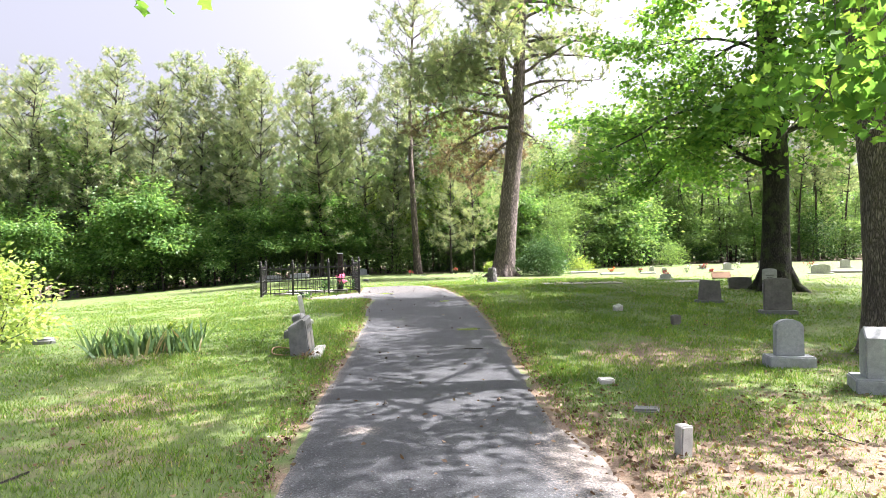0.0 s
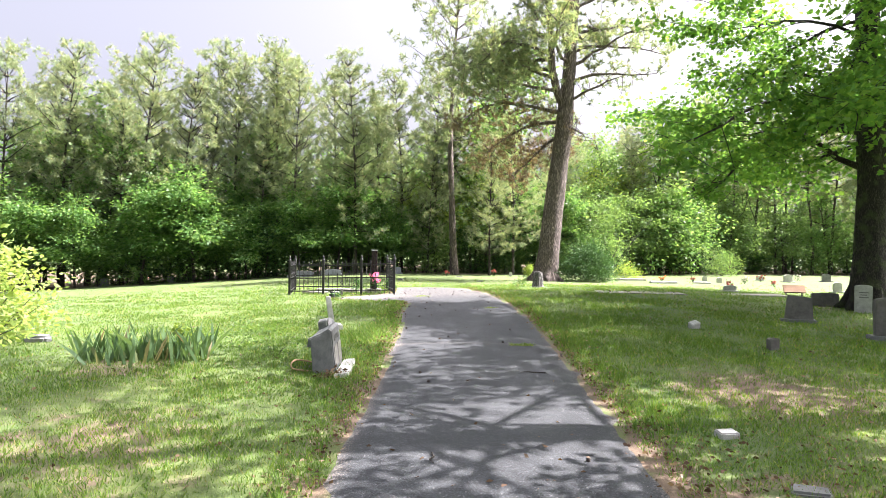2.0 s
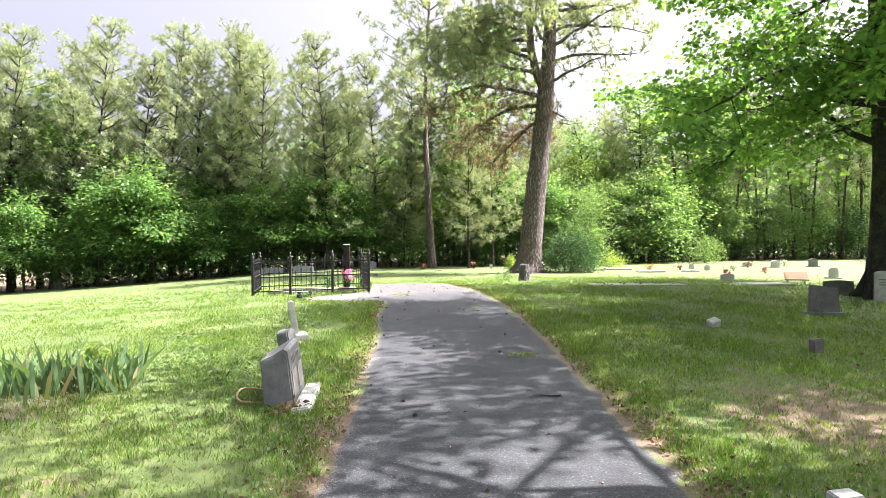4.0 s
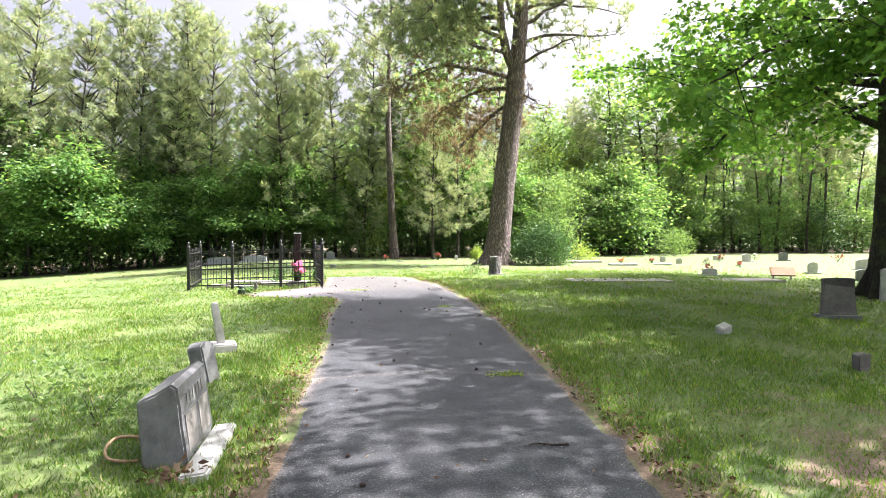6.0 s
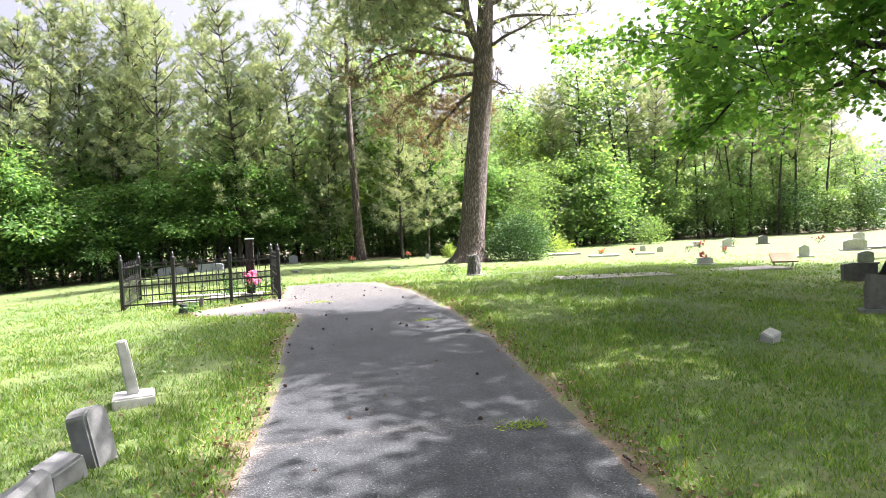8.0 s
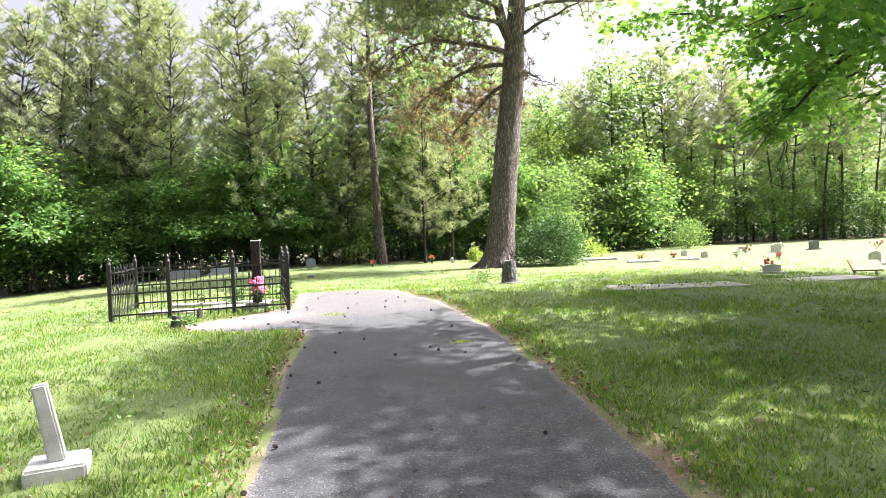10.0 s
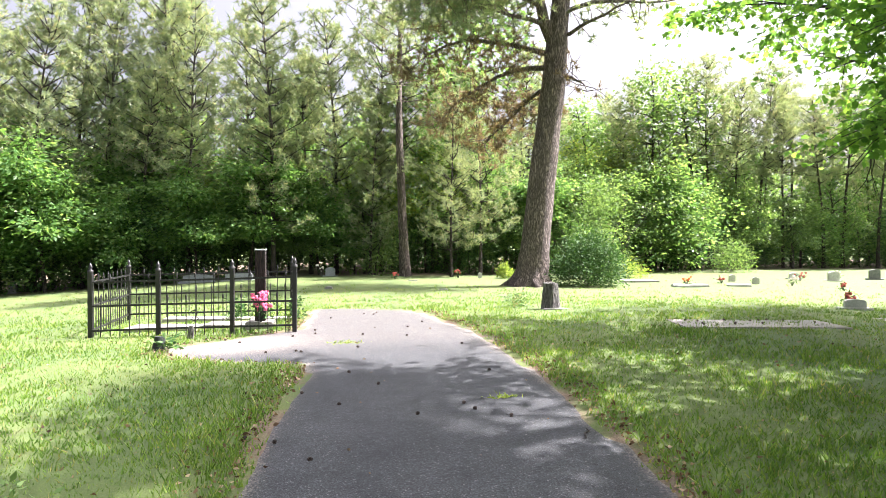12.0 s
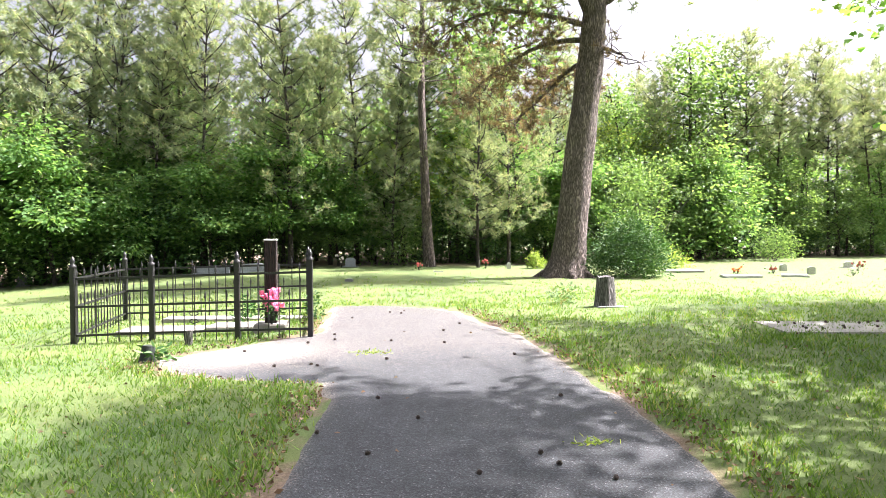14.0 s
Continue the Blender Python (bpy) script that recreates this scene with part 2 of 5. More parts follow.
def box(w, d, h, z=0.0, bevel=0.01, x=0.0, y=0.0, taper=1.0, jitter=0.0):
    """A bevelled block standing on z, w by d by h, its top scaled by taper."""
    bm = bmesh.new()
    bmesh.ops.create_cube(bm, size=1.0)
    for v in bm.verts:
        k = taper if v.co.z > 0 else 1.0
        v.co = Vector((v.co.x * w * k + x, v.co.y * d * k + y, (v.co.z + 0.5) * h + z))
    if bevel:
        bmesh.ops.bevel(bm, geom=bm.edges[:], offset=bevel, segments=2, affect="EDGES")
    if jitter:
        for v in bm.verts:
            v.co += noise.noise_vector(v.co * 9.0) * jitter
    return bm


def outline_block(pts, depth, bevel=0.01, jitter=0.0):
    """A block with the outline pts (x, z), depth thick along y, edges rounded."""
    bm = bmesh.new()
    vs = [bm.verts.new((x, -depth / 2, z)) for x, z in pts]
    f = bm.faces.new(vs)
    r = bmesh.ops.extrude_face_region(bm, geom=[f])
    for v in r["geom"]:
        if isinstance(v, bmesh.types.BMVert):
            v.co.y += depth
    bmesh.ops.recalc_face_normals(bm, faces=bm.faces[:])
    rim = [e for e in bm.edges if abs(e.verts[0].co.y - e.verts[1].co.y) < 1e-5]
    bmesh.ops.bevel(bm, geom=rim, offset=bevel, segments=2, affect="EDGES")
    if jitter:
        for v in bm.verts:
            v.co += noise.noise_vector(v.co * 8.0) * jitter
    return bm


def arch(w, h, rise, n=9):
    """Tablet outline with a rounded head of the given rise."""
    pts = [(-w / 2, 0), (w / 2, 0)]
    for i in range(n):
        a = math.pi * i / (n - 1)
        pts.append((w / 2 * math.cos(a), h - rise + rise * math.sin(a)))
    return pts


def tube(V, F, pts, radii, sides=8, rough=0.0, close=True):
    """Adds a tapered, slightly knobbly tube along pts to the lists V, F."""
    pts = [Vector(p) for p in pts]
    first = len(V)
    side = None
    for i, (p, r) in enumerate(zip(pts, radii)):
        d = (pts[min(i + 1, len(pts) - 1)] - pts[max(i - 1, 0)]).normalized()
        if side is None:
            side = d.orthogonal().normalized()
        side = (side - d * side.dot(d)).normalized()
        up = d.cross(side)
        for k in range(sides):
            a = 2 * math.pi * k / sides
            c = math.cos(a) * side + math.sin(a) * up
            rr = r
            if rough:
                rr = r * (1 + rough * (noise.noise(Vector((c.x * 4.0, c.y * 4.0, p.z * 0.8))) + 0.7 * noise.noise(Vector((c.x * 11.0, c.y * 11.0, p.z * 1.6)))))
            V.append(tuple(p + c * rr))
        if i:
            a0, b0 = first + (i - 1) * sides, first + i * sides
            for k in range(sides):
                k2 = (k + 1) % sides
                F.append((a0 + k, a0 + k2, b0 + k2, b0 + k))
    if close:
        F.append(tuple(range(first + (len(pts) - 1) * sides, first + len(pts) * sides)))


def leaf_mesh(name, P, D, L, W, fold=0.25, lobes=False, level=0.0):
    """Leaves at P pointing along D: rhombic blades, or lobed ones, each an island of its own; level turns their faces to the sky."""
    n = len(P)
    D = D / np.linalg.norm(D, axis=1)[:, None]
    R = rng.normal(size=(n, 3)) + np.array([0, 0, level])
    S = np.cross(D, R)
    S /= np.linalg.norm(S, axis=1)[:, None]
    N = np.cross(S, D)
    L, W = np.broadcast_to(L, n)[:, None], np.broadcast_to(W, n)[:, None]
    if lobes:
        prof = [(0, 0), (0.12, 0.5), (0.38, 0.28), (0.5, 0.62), (0.7, 0.25), (1.0, 0.0), (0.7, -0.25), (0.5, -0.62), (0.38, -0.28), (0.12, -0.5)]
    else:
        prof = [(0, 0), (0.45, 0.5), (1.0, 0.0), (0.45, -0.5)]
    cols = [P + D * L * u + S * W * v + N * (abs(v) * W * fold - L * 0.18 * u * u) for u, v in prof]
    k = len(prof)
    co = np.stack(cols, axis=1).reshape(-1, 3)
    return polys(name, co, k)


def polys(name, co, k):
    """Separate k-sided faces from consecutive vertices."""
    me = bpy.data.meshes.new(name)
    nv = len(co)
    me.vertices.add(nv)
    me.vertices.foreach_set("co", np.ascontiguousarray(co, dtype=np.float32).ravel())
    me.loops.add(nv)
    me.loops.foreach_set("vertex_index", np.arange(nv, dtype=np.int32))
    me.polygons.add(nv // k)
    me.polygons.foreach_set("loop_start", np.arange(0, nv, k, dtype=np.int32))
    me.update(calc_edges=True)
    me.validate()
    return me


# ---- ground, road ----
def ground_z(x, y):
    z = 0.34 * math.exp(-((x - 4.0) / 7.5) ** 2 - ((y - 20.0) / 6.5) ** 2)
    z -= 0.062 * max(0.0, min(-x - 7.0, 25.0)) * max(0.0, min(1.0, (y - 14.0) / 10.0))
    return z


LEFT_Y = [-30, 3.8, 4.7, 6.0, 9.35, 12.5, 15.0, 16.9, 17.4, 17.6, 18.0, 18.7, 19.5, 20.2, 22.0, 23.5]
LEFT_X = [-1.05, -1.12, -1.22, -1.28, -1.45, -1.62, -1.92, -1.98, -2.12, -2.9, -3.8, -4.25, -3.4, -2.7, -2.9, -3.1]
RIGHT_Y = [-30, 3.4, 4.4, 5.4, 9.0, 11.4, 14.0, 15.0, 15.7, 16.7, 17.8, 19.3, 20.6, 21.9, 22.6, 23.2, 23.5]
RIGHT_X = [1.15, 1.2, 1.15, 0.98, 0.97, 0.93, 0.8, 0.7, 0.63, 0.5, 0.32, 0.07, -0.35, -0.6, -1.0, -1.7, -2.3]


def road_edges(y):
    w = noise.noise(Vector((y * 1.7, 3.1, 0))) * 0.06 + noise.noise(Vector((y * 6.0, 9.1, 0))) * 0.035
    v = noise.noise(Vector((y * 1.7, 13.1, 0))) * 0.06 + noise.noise(Vector((y * 6.0, 29.1, 0))) * 0.035
    return float(np.interp(y, LEFT_Y, LEFT_X)) + w, float(np.interp(y, RIGHT_Y, RIGHT_X)) + v


def off_road(x, y):
    """Metres from the asphalt's edge, negative on it."""
    if y > 23.5:
        return max(y - 23.5, 0.0 if -3.1 < x < -2.0 else min(abs(x + 3.1), abs(x + 2.0)))
    a, b = road_edges(y)
    return max(a - x, x - b)


# trodden or shaded patches with little grass: x, y, radius, amount
BARE = [(1.9, 4.4, 1.5, 0.3), (1.35, 4.2, 0.6, 0.45), (3.3, 4.6, 1.5, 0.27), (2.6, 8.2, 0.75, 0.5), (3.4, 9.0, 1.6, 0.2), (-3.2, 6.3, 0.9, 0.33), (-4.9, 5.8, 0.7, 0.3), (-2.6, 4.6, 0.9, 0.2),
        (-4.5, 8.95, 0.9, 0.3), (-1.9, 8.3, 0.6, 0.15), (1.6, 12.4, 0.6, 0.14), (3.0, 14.5, 0.6, 0.16), (5.0, 7.6, 1.4, 0.2), (9.0, 16.9, 1.3, 0.3), (3.0, 32.0, 1.5, 0.3), (-3.2, 11.2, 0.6, 0.1)]


def bareness(x, y):
    b = 0.0
    for px, py, r, k in BARE:
        b += k * math.exp(-((x - px) ** 2 + (y - py) ** 2) / (r * r))
    e = off_road(x, y)
    if -0.2 < e < 1.2:
        ragged = 0.8 + 0.8 * noise.noise(Vector((x * 1.3, y * 1.3, 6.0)))
        b += 0.42 * max(0.0, ragged) * math.exp(-(max(e, 0) / (0.12 if y > 10 else 0.24)) ** 2)
    tl = tree_line(x)
    if y > tl - 2.5:
        b += 0.4 * min(1.0, (y - tl + 2.5) / 2.5)
    return b


TREE_X = [-60, -45, -30, -22, -14, -6, 0, 6, 10, 16, 24, 36, 60]
TREE_Y = [22, 29, 33.5, 36.0, 38.0, 39.5, 40.0, 41.5, 44, 46.5, 48, 48, 42]


def tree_line(x):
    return float(np.interp(x, TREE_X, TREE_Y))


def build_ground():
    fine_x = np.concatenate([-np.geomspace(600, 14.0, 40), np.arange(-13.5, 15.0, 0.25), np.geomspace(15.2, 600, 40)])
    fine_y = np.concatenate([-np.geomspace(600, 4.0, 30), np.arange(-3.5, 27.0, 0.25), np.geomspace(27.3, 600, 50)])
    V, F, bare = [], [], []
    for y in fine_y:
        for x in fine_x:
            z = ground_z(x, y)
            e = off_road(x, y) if -8 < x < 8 and -31 < y < 26 else 5.0
            k = max(0.0, min(1.0, e / 0.5))
            z += k * (noise.noise(Vector((x * 0.9, y * 0.9, 0))) * 0.025 + noise.noise(Vector((x * 3.1, y * 3.1, 4))) * 0.012) + k * 0.006 - (0.012 if e < 0 else 0.0)
            V.append((x, y, z))
            bare.append(bareness(x, y) if abs(x) < 60 and -20 < y < 70 else 0.0)
    w = len(fine_x)
    for j in range(len(fine_y) - 1):
        for i in range(w - 1):
            a = j * w + i
            F.append((a, a + 1, a + w + 1, a + w))
    ob = part("ground", (V, F), M_GROUND, smooth=True)
    at = ob.data.attributes.new("bare", "FLOAT", "POINT")
    at.data.foreach_set("value", bare)
    tagged(ob, "green mown cemetery lawn with bare brown patches", "lawn", kind="structure")


def build_road():
    V, F, bare = [], [], []
    ys = np.concatenate([np.arange(-30, 2, 1.0), np.arange(2, 23.5, 0.1)])
    n = 26
    for y in ys:
        a, b = road_edges(y)
        for i in range(n + 1):
            u = i / n
            x = a + (b - a) * u
            e = min(x - a, b - x)
            crown = 0.02 * min(1.0, e / 0.25)
            V.append((x, y, ground_z(x, y) + crown - 0.012 + noise.noise(Vector((x * 2, y * 2, 7))) * 0.004 * min(1, e / 0.2)))
            k = 0.34 * math.exp(-(e / 0.11) ** 2)
            k += 0.42 * math.exp(-((x - 1.05) / 0.45) ** 2 - ((y - 4.3) / 0.9) ** 2) + 0.2 * math.exp(-((x + 3.3) / 0.9) ** 2 - ((y - 18.7) / 0.7) ** 2)
            k += 0.2 * math.exp(-((y - 11.25 + 0.16 * (x + 0.3) ** 2) / 0.10) ** 2) + 0.22 * max(0.0, min(1.0, (y - 16.0) / 3.0))
            k += 0.4 * math.exp(-((x + 0.72) / 0.2) ** 2 - ((y - 5.15) / 0.13) ** 2)
            bare.append(k)
    w = n + 1
    for j in range(len(ys) - 1):
        for i in range(n):
            p = j * w + i
            F.append((p, p + 1, p + w + 1, p + w))
    ob = part("road", (V, F), M_ROAD, smooth=True)
    ob.data.attributes.new("bare", "FLOAT", "POINT").data.foreach_set("value", bare)
    tagged(ob, "narrow worn grey asphalt drive with crumbling sandy edges", "drive", kind="structure")


build_ground()
build_road()


# ---- trees ----
def branch_points(p, d, length, n, droop=0.0, wander=0.15):
    pts, p, d = [Vector(p)], Vector(p), Vector(d).normalized()
    for i in range(n):
        d = (d + Vector(rng.normal(size=3)) * wander + Vector((0, 0, -droop))).normalized()
        p = p + d * (length / n)
        pts.append(p.copy())
    return pts


def clump_leaves(C, per, spread, flat=0.6, up=0.2):
    """Leaf places and directions in loose, flattened clumps round the points C."""
    C = np.repeat(np.array(C), per, axis=0)
    off = rng.normal(size=C.shape) * np.array([spread, spread, spread * flat])
    D = off + rng.normal(size=C.shape) * spread * 0.6
    D[:, 2] = D[:, 2] * 0.6 - abs(rng.normal(size=len(C))) * spread * 0.3 + up * spread
    return C + off, D


def airy(C, gap, scale=0.4):
    """The points of C that stay when a crown has open gaps a few metres wide."""
    return [c for c in C if noise.noise(Vector(c) * scale + Vector((3.7, 1.3, 8.1))) > gap]


def broad_tree(h, r, base, limbs, clumps, per, leaf, material, bark_m, low=0.25, trunk_r=0.14, gap=None):
    """Meshes of a broadleaved tree: trunk with limbs, crown of leaf clumps along the twigs."""
    V, F, C = [], [], []
    trunk = branch_points((0, 0, -0.1), (0, 0, 1), h * 0.92, 9, 0, 0.05)
    tube(V, F, trunk, [trunk_r * (1.25 if i == 0 else 1 - 0.09 * i) for i in range(10)], 8)
    for i in range(limbs):
        f = low + (0.95 - low) * (i + rng.random()) / limbs
        p = trunk[int(f * 9)].lerp(trunk[min(9, int(f * 9) + 1)], f * 9 % 1)
        a = i * 2.4 + rng.random()
        reach = r * (1.05 - 0.75 * ((f - low) / (1 - low)) ** 1.6) * (0.75 + 0.5 * rng.random())
        pts = branch_points(p, (math.cos(a), math.sin(a), 0.35 + 0.5 * f), reach, 5, 0.03)
        tube(V, F, pts, [trunk_r * 0.34 * (1 - 0.17 * j) for j in range(6)], 5)
        for j in range(1, 6):
            for _ in range(max(1, clumps // (limbs * 5))):
                C.append(pts[j] + Vector(rng.normal(size=3)) * (0.18 + 0.10 * r))
    for _ in range(6):
        C.append(trunk[-1] + Vector(rng.normal(size=3)) * 0.3)
    if gap is not None:
        C = airy(C, gap)
    P, D = clump_leaves([tuple(c) for c in C], per, 0.34 + 0.03 * r)
    P[:, 2] = np.maximum(P[:, 2], base)
    s = leaf * (0.7 + 0.6 * rng.random(len(P)))
    return (V, F), leaf_mesh("crown", P, D, s, s * 0.66, level=1.6), bark_m, material


def pine_tree(h, r, low, whorls, per_whorl, puffs, needle=0.28, trunk_r=0.11, blades=10):
    """Meshes of a forest pine: whorls of upcurved boughs that carry separate puffs of needles."""
    V, F, C = [], [], []
    trunk = branch_points((0, 0, -0.1), (0, 0, 1), h, 12, 0, 0.02)
    tube(V, F, trunk, [trunk_r * (1.3 if i == 0 else 1.04 - 0.08 * i) for i in range(13)], 8)
    for w in range(whorls):
        f = low + (0.985 - low) * (w + 0.5 * rng.random()) / whorls
        u = (f - low) / (1 - low)
        p = trunk[min(11, int(f * 12))].lerp(trunk[min(12, int(f * 12) + 1)], f * 12 % 1)
        for k in range(per_whorl):
            a = 2 * math.pi * (k + rng.random() * 0.8) / per_whorl + w
            reach = r * (0.28 + 0.72 * math.sin(math.pi * min(1.0, 0.25 + 0.75 * u)) ** 0.8) * (0.45 + 0.75 * rng.random())
            pts = branch_points(p, (math.cos(a), math.sin(a), 0.1 + 0.5 * u), reach, 4, -0.12, 0.14)
            tube(V, F, pts, [0.035 * (1 - 0.2 * j) for j in range(5)], 4)
            for t in range(max(1, round(puffs * (0.35 + 0.65 * reach / r)))):
                q = 1.0 - 0.65 * rng.random() ** 1.4 if t else 1.0
                i = min(3, int(q * 4))
                c = pts[i].lerp(pts[i + 1], q * 4 - i) + Vector(rng.normal(size=3)) * (0.22 if t else 0.02)
                C += [tuple(c + Vector(rng.normal(size=3)) * 0.11) for _ in range(4)]
    C += [tuple(trunk[-1] + Vector((0, 0, 0.12 * k))) for k in range(-3, 3)]
    return (V, F), tuft_mesh(C, blades, needle), M_WOODBARK, M_NEEDLE


def tuft_mesh(C, blades, needle):
    C = np.repeat(np.array(C), blades, axis=0)
    D = rng.normal(size=C.shape)
    D[:, 2] += 0.35
    D /= np.linalg.norm(D, axis=1)[:, None]
    S = np.cross(D, rng.normal(size=C.shape))
    S /= np.linalg.norm(S, axis=1)[:, None]
    L = needle * (0.7 + 0.5 * rng.random(len(C)))[:, None]
    w = 0.034 * needle / 0.26
    co = np.stack([C - S * w * 0.5, C + S * w * 0.5, C + D * L], axis=1).reshape(-1, 3)
    return polys("crown", co, 3)


def plant_tree(kind, meshes, x, y, rz, label, category, group, scale=1.0):
    (VF, crown, bark_m, leaf_m) = meshes
    t = thing(kind, x, y, label, category, group, rz)
    part("trunk", VF, bark_m, t, "rough bark trunk and limbs", smooth=True)
    part("crown", crown, leaf_m, t)
    t.matrix_basis = t.matrix_basis @ Matrix.Scale(scale, 4)
    return t


def copies(first, places):
    for x, y, rz, s in places:
        m = pose(x, y, ground_z(x, y), 0, 0, rz)
        copy_thing(first, m @ Matrix.Scale(s / first.scale[0], 4))


# woodland edge: places by kind
PINES = [plant_tree("pine_tree", pine_tree(13.0, 2.4, 0.2, 17, 5, 5), -7.4, 37.9, 0, "tall slender pine with blue green needles at the woodland edge", "tree", "woodland pines"),
         plant_tree("pine_tree", pine_tree(13.0, 2.2, 0.32, 14, 5, 5), -11.3, 38.4, 0, "slender young pine with sparse top at the woodland edge", "tree", "woodland pines"),
         plant_tree("pine_tree", pine_tree(13.0, 3.0, 0.14, 17, 5, 6), -17.8, 37.4, 0, "full pine with drooping olive needles at the woodland edge", "tree", "woodland pines")]
BROADS = [plant_tree("broadleaf_tree", broad_tree(10.0, 2.6, 0.6, 16, 150, 44, 0.19, M_BROAD, M_WOODBARK), -22.3, 36.8, 0, "leafy green broadleaf tree at the woodland edge", "tree", "woodland broadleaf trees"),
          plant_tree("broadleaf_tree", broad_tree(10.0, 2.3, 0.6, 15, 140, 44, 0.18, M_LIGHT, M_WOODBARK), 8.8, 44.6, 0, "light green young broadleaf tree at the woodland edge", "tree", "woodland broadleaf trees"),
          plant_tree("broadleaf_tree", broad_tree(10.0, 3.0, 0.5, 18, 160, 42, 0.2, M_BROAD, M_WOODBARK, 0.15), -14.0, 40.5, 40, "spreading green broadleaf tree at the woodland edge", "tree", "woodland broadleaf trees")]
SHRUBS = [plant_tree("understory_shrub", broad_tree(3.6, 1.9, 0.05, 14, 90, 38, 0.15, M_SHRUB, M_WOODBARK, 0.05, 0.05), -12.6, 37.4, 0, "dark green leafy understory shrub under the trees", "shrub", "understory shrubs"),
          plant_tree("understory_shrub", broad_tree(4.2, 2.2, 0.05, 16, 100, 38, 0.175, M_BROAD, M_WOODBARK, 0.05, 0.05), -17.0, 36.6, 0, "broad-leaved bright green shrub under the trees", "shrub", "understory shrubs"),
          plant_tree("understory_shrub", broad_tree(3.4, 1.7, 0.05, 13, 90, 38, 0.14, M_LIGHT, M_WOODBARK, 0.05, 0.05), 1.0, 41.0, 0, "light green sapling thicket under the trees", "shrub", "understory shrubs")]
def layered_tree(h, r, limbs, leaf, material, low=0.3, trunk_r=0.07):
    """Meshes of an understory tree: level boughs carrying flat, overlapping sprays of broad leaves."""
    V, F, P, D = [], [], [], []
    trunk = branch_points((0, 0, -0.1), (0, 0, 1), h * 0.95, 8, 0, 0.06)
    tube(V, F, trunk, [trunk_r * (1.25 - 0.12 * i) for i in range(9)], 7)
    for i in range(limbs):
        f = low + (0.98 - low) * (i + rng.random()) / limbs
        k = min(7, int(f * 8))
        p = trunk[k].lerp(trunk[k + 1], f * 8 - k)
        a = i * 2.4 + rng.random()
        reach = r * (1.0 - 0.6 * ((f - low) / (1 - low)) ** 1.5) * (0.65 + 0.55 * rng.random())
        pts = branch_points(p, (math.cos(a), math.sin(a), 0.3 + 0.6 * rng.random()), reach, 6, 0.09, 0.2)
        tube(V, F, pts, [trunk_r * 0.4 * (1 - 0.15 * j) for j in range(7)], 5)
        for j in range(2, 7):
            n = int(20 + 24 * reach)
            along = np.array(pts[j] - pts[j - 1])
            off = rng.normal(size=(n, 3)) * np.array([0.34, 0.34, 0.17]) * (0.55 + 0.25 * r)
            P.append(np.array(pts[j]) + off)
            D.append(off * np.array([1, 1, 0.3]) + along * 0.5 + np.array([0, 0, -0.10]) + rng.normal(size=(n, 3)) * 0.1)
    P, D = np.concatenate(P), np.concatenate(D)
    s = leaf * (0.65 + 0.6 * rng.random(len(P)))
    return (V, F), leaf_mesh("crown", P, D, s, s * 0.55, 0.2, level=1.3), M_WOODBARK, material


LAYERED = [plant_tree("understory_tree", layered_tree(6.0, 2.7, 24, 0.215, M_BROAD, 0.28), -16.2, 36.0, 20, "understory tree with level sprays of shiny broad leaves", "tree", "understory trees"),
           plant_tree("understory_tree", layered_tree(5.4, 2.2, 20, 0.165, M_LIGHT, 0.2), 9.6, 42.2, 70, "light green understory tree with layered sprays of leaves", "tree", "understory trees"),
           plant_tree("understory_tree", layered_tree(6.5, 2.0, 20, 0.14, M_YELLOW, 0.35), -0.6, 41.2, 10, "sunlit yellow green sapling among the darker trees", "tree", "understory trees")]
wood = random.Random(11)
SLENDER = plant_tree("pine_tree", pine_tree(12.5, 2.0, 0.5, 12, 5, 5, 0.28, 0.12), 16.4, 46.9, 0, "slender woodland pine with a long bare dark trunk", "tree", "woodland pines")
copies(SLENDER, [(18.2, 47.4, 40, 0.9), (20.1, 48.4, 100, 1.0), (21.3, 47.6, 10, 0.8), (22.6, 48.9, 220, 0.95), (24.0, 47.9, 300, 0.85), (25.7, 48.6, 160, 0.95), (27.4, 47.8, 80, 0.9), (29.3, 48.6, 20, 1.0), (31.0, 47.9, 140, 0.85), (13.4, 46.2, 260, 0.8), (10.9, 45.3, 330, 0.75), (-1.9, 40.9, 60, 0.8), (-6.1, 39.9, 10, 0.8), (-8.1, 39.4, 190, 0.75), (-13.2, 38.0, 120, 0.8), (-20.8, 36.6, 75, 0.85), (-24.2, 36.4, 200, 0.85)])
copies(LAYERED[0], [(-19.0, 35.4, 140, 0.95), (-13.6, 36.9, 250, 0.85), (-22.4, 34.8, 60, 0.8), (-10.6, 37.6, 15, 0.8), (-17.6, 37.6, 320, 1.15), (-8.6, 38.6, 90, 0.95), (-14.6, 38.4, 200, 1.15), (-25.5, 34.6, 130, 0.9), (-5.6, 39.2, 300, 0.8), (5.2, 41.6, 40, 0.85), (12.6, 44.6, 110, 0.85)])
copies(LAYERED[1], [(7.6, 41.8, 200, 1.0), (11.6, 43.6, 20, 1.15), (14.6, 45.4, 130, 1.0), (-3.6, 40.2, 280, 0.75), (17.6, 46.4, 60, 1.0), (3.4, 41.4, 350, 0.9), (-6.8, 39.0, 45, 0.7), (21.5, 47.0, 190, 0.9)])
copies(LAYERED[2], [(0.9, 42.4, 80, 1.0), (-2.4, 43.0, 160, 1.05), (-4.6, 42.6, 220, 0.9), (7.2, 43.8, 330, 1.1), (-11.8, 40.2, 30, 0.95), (10.4, 46.0, 250, 1.2)])
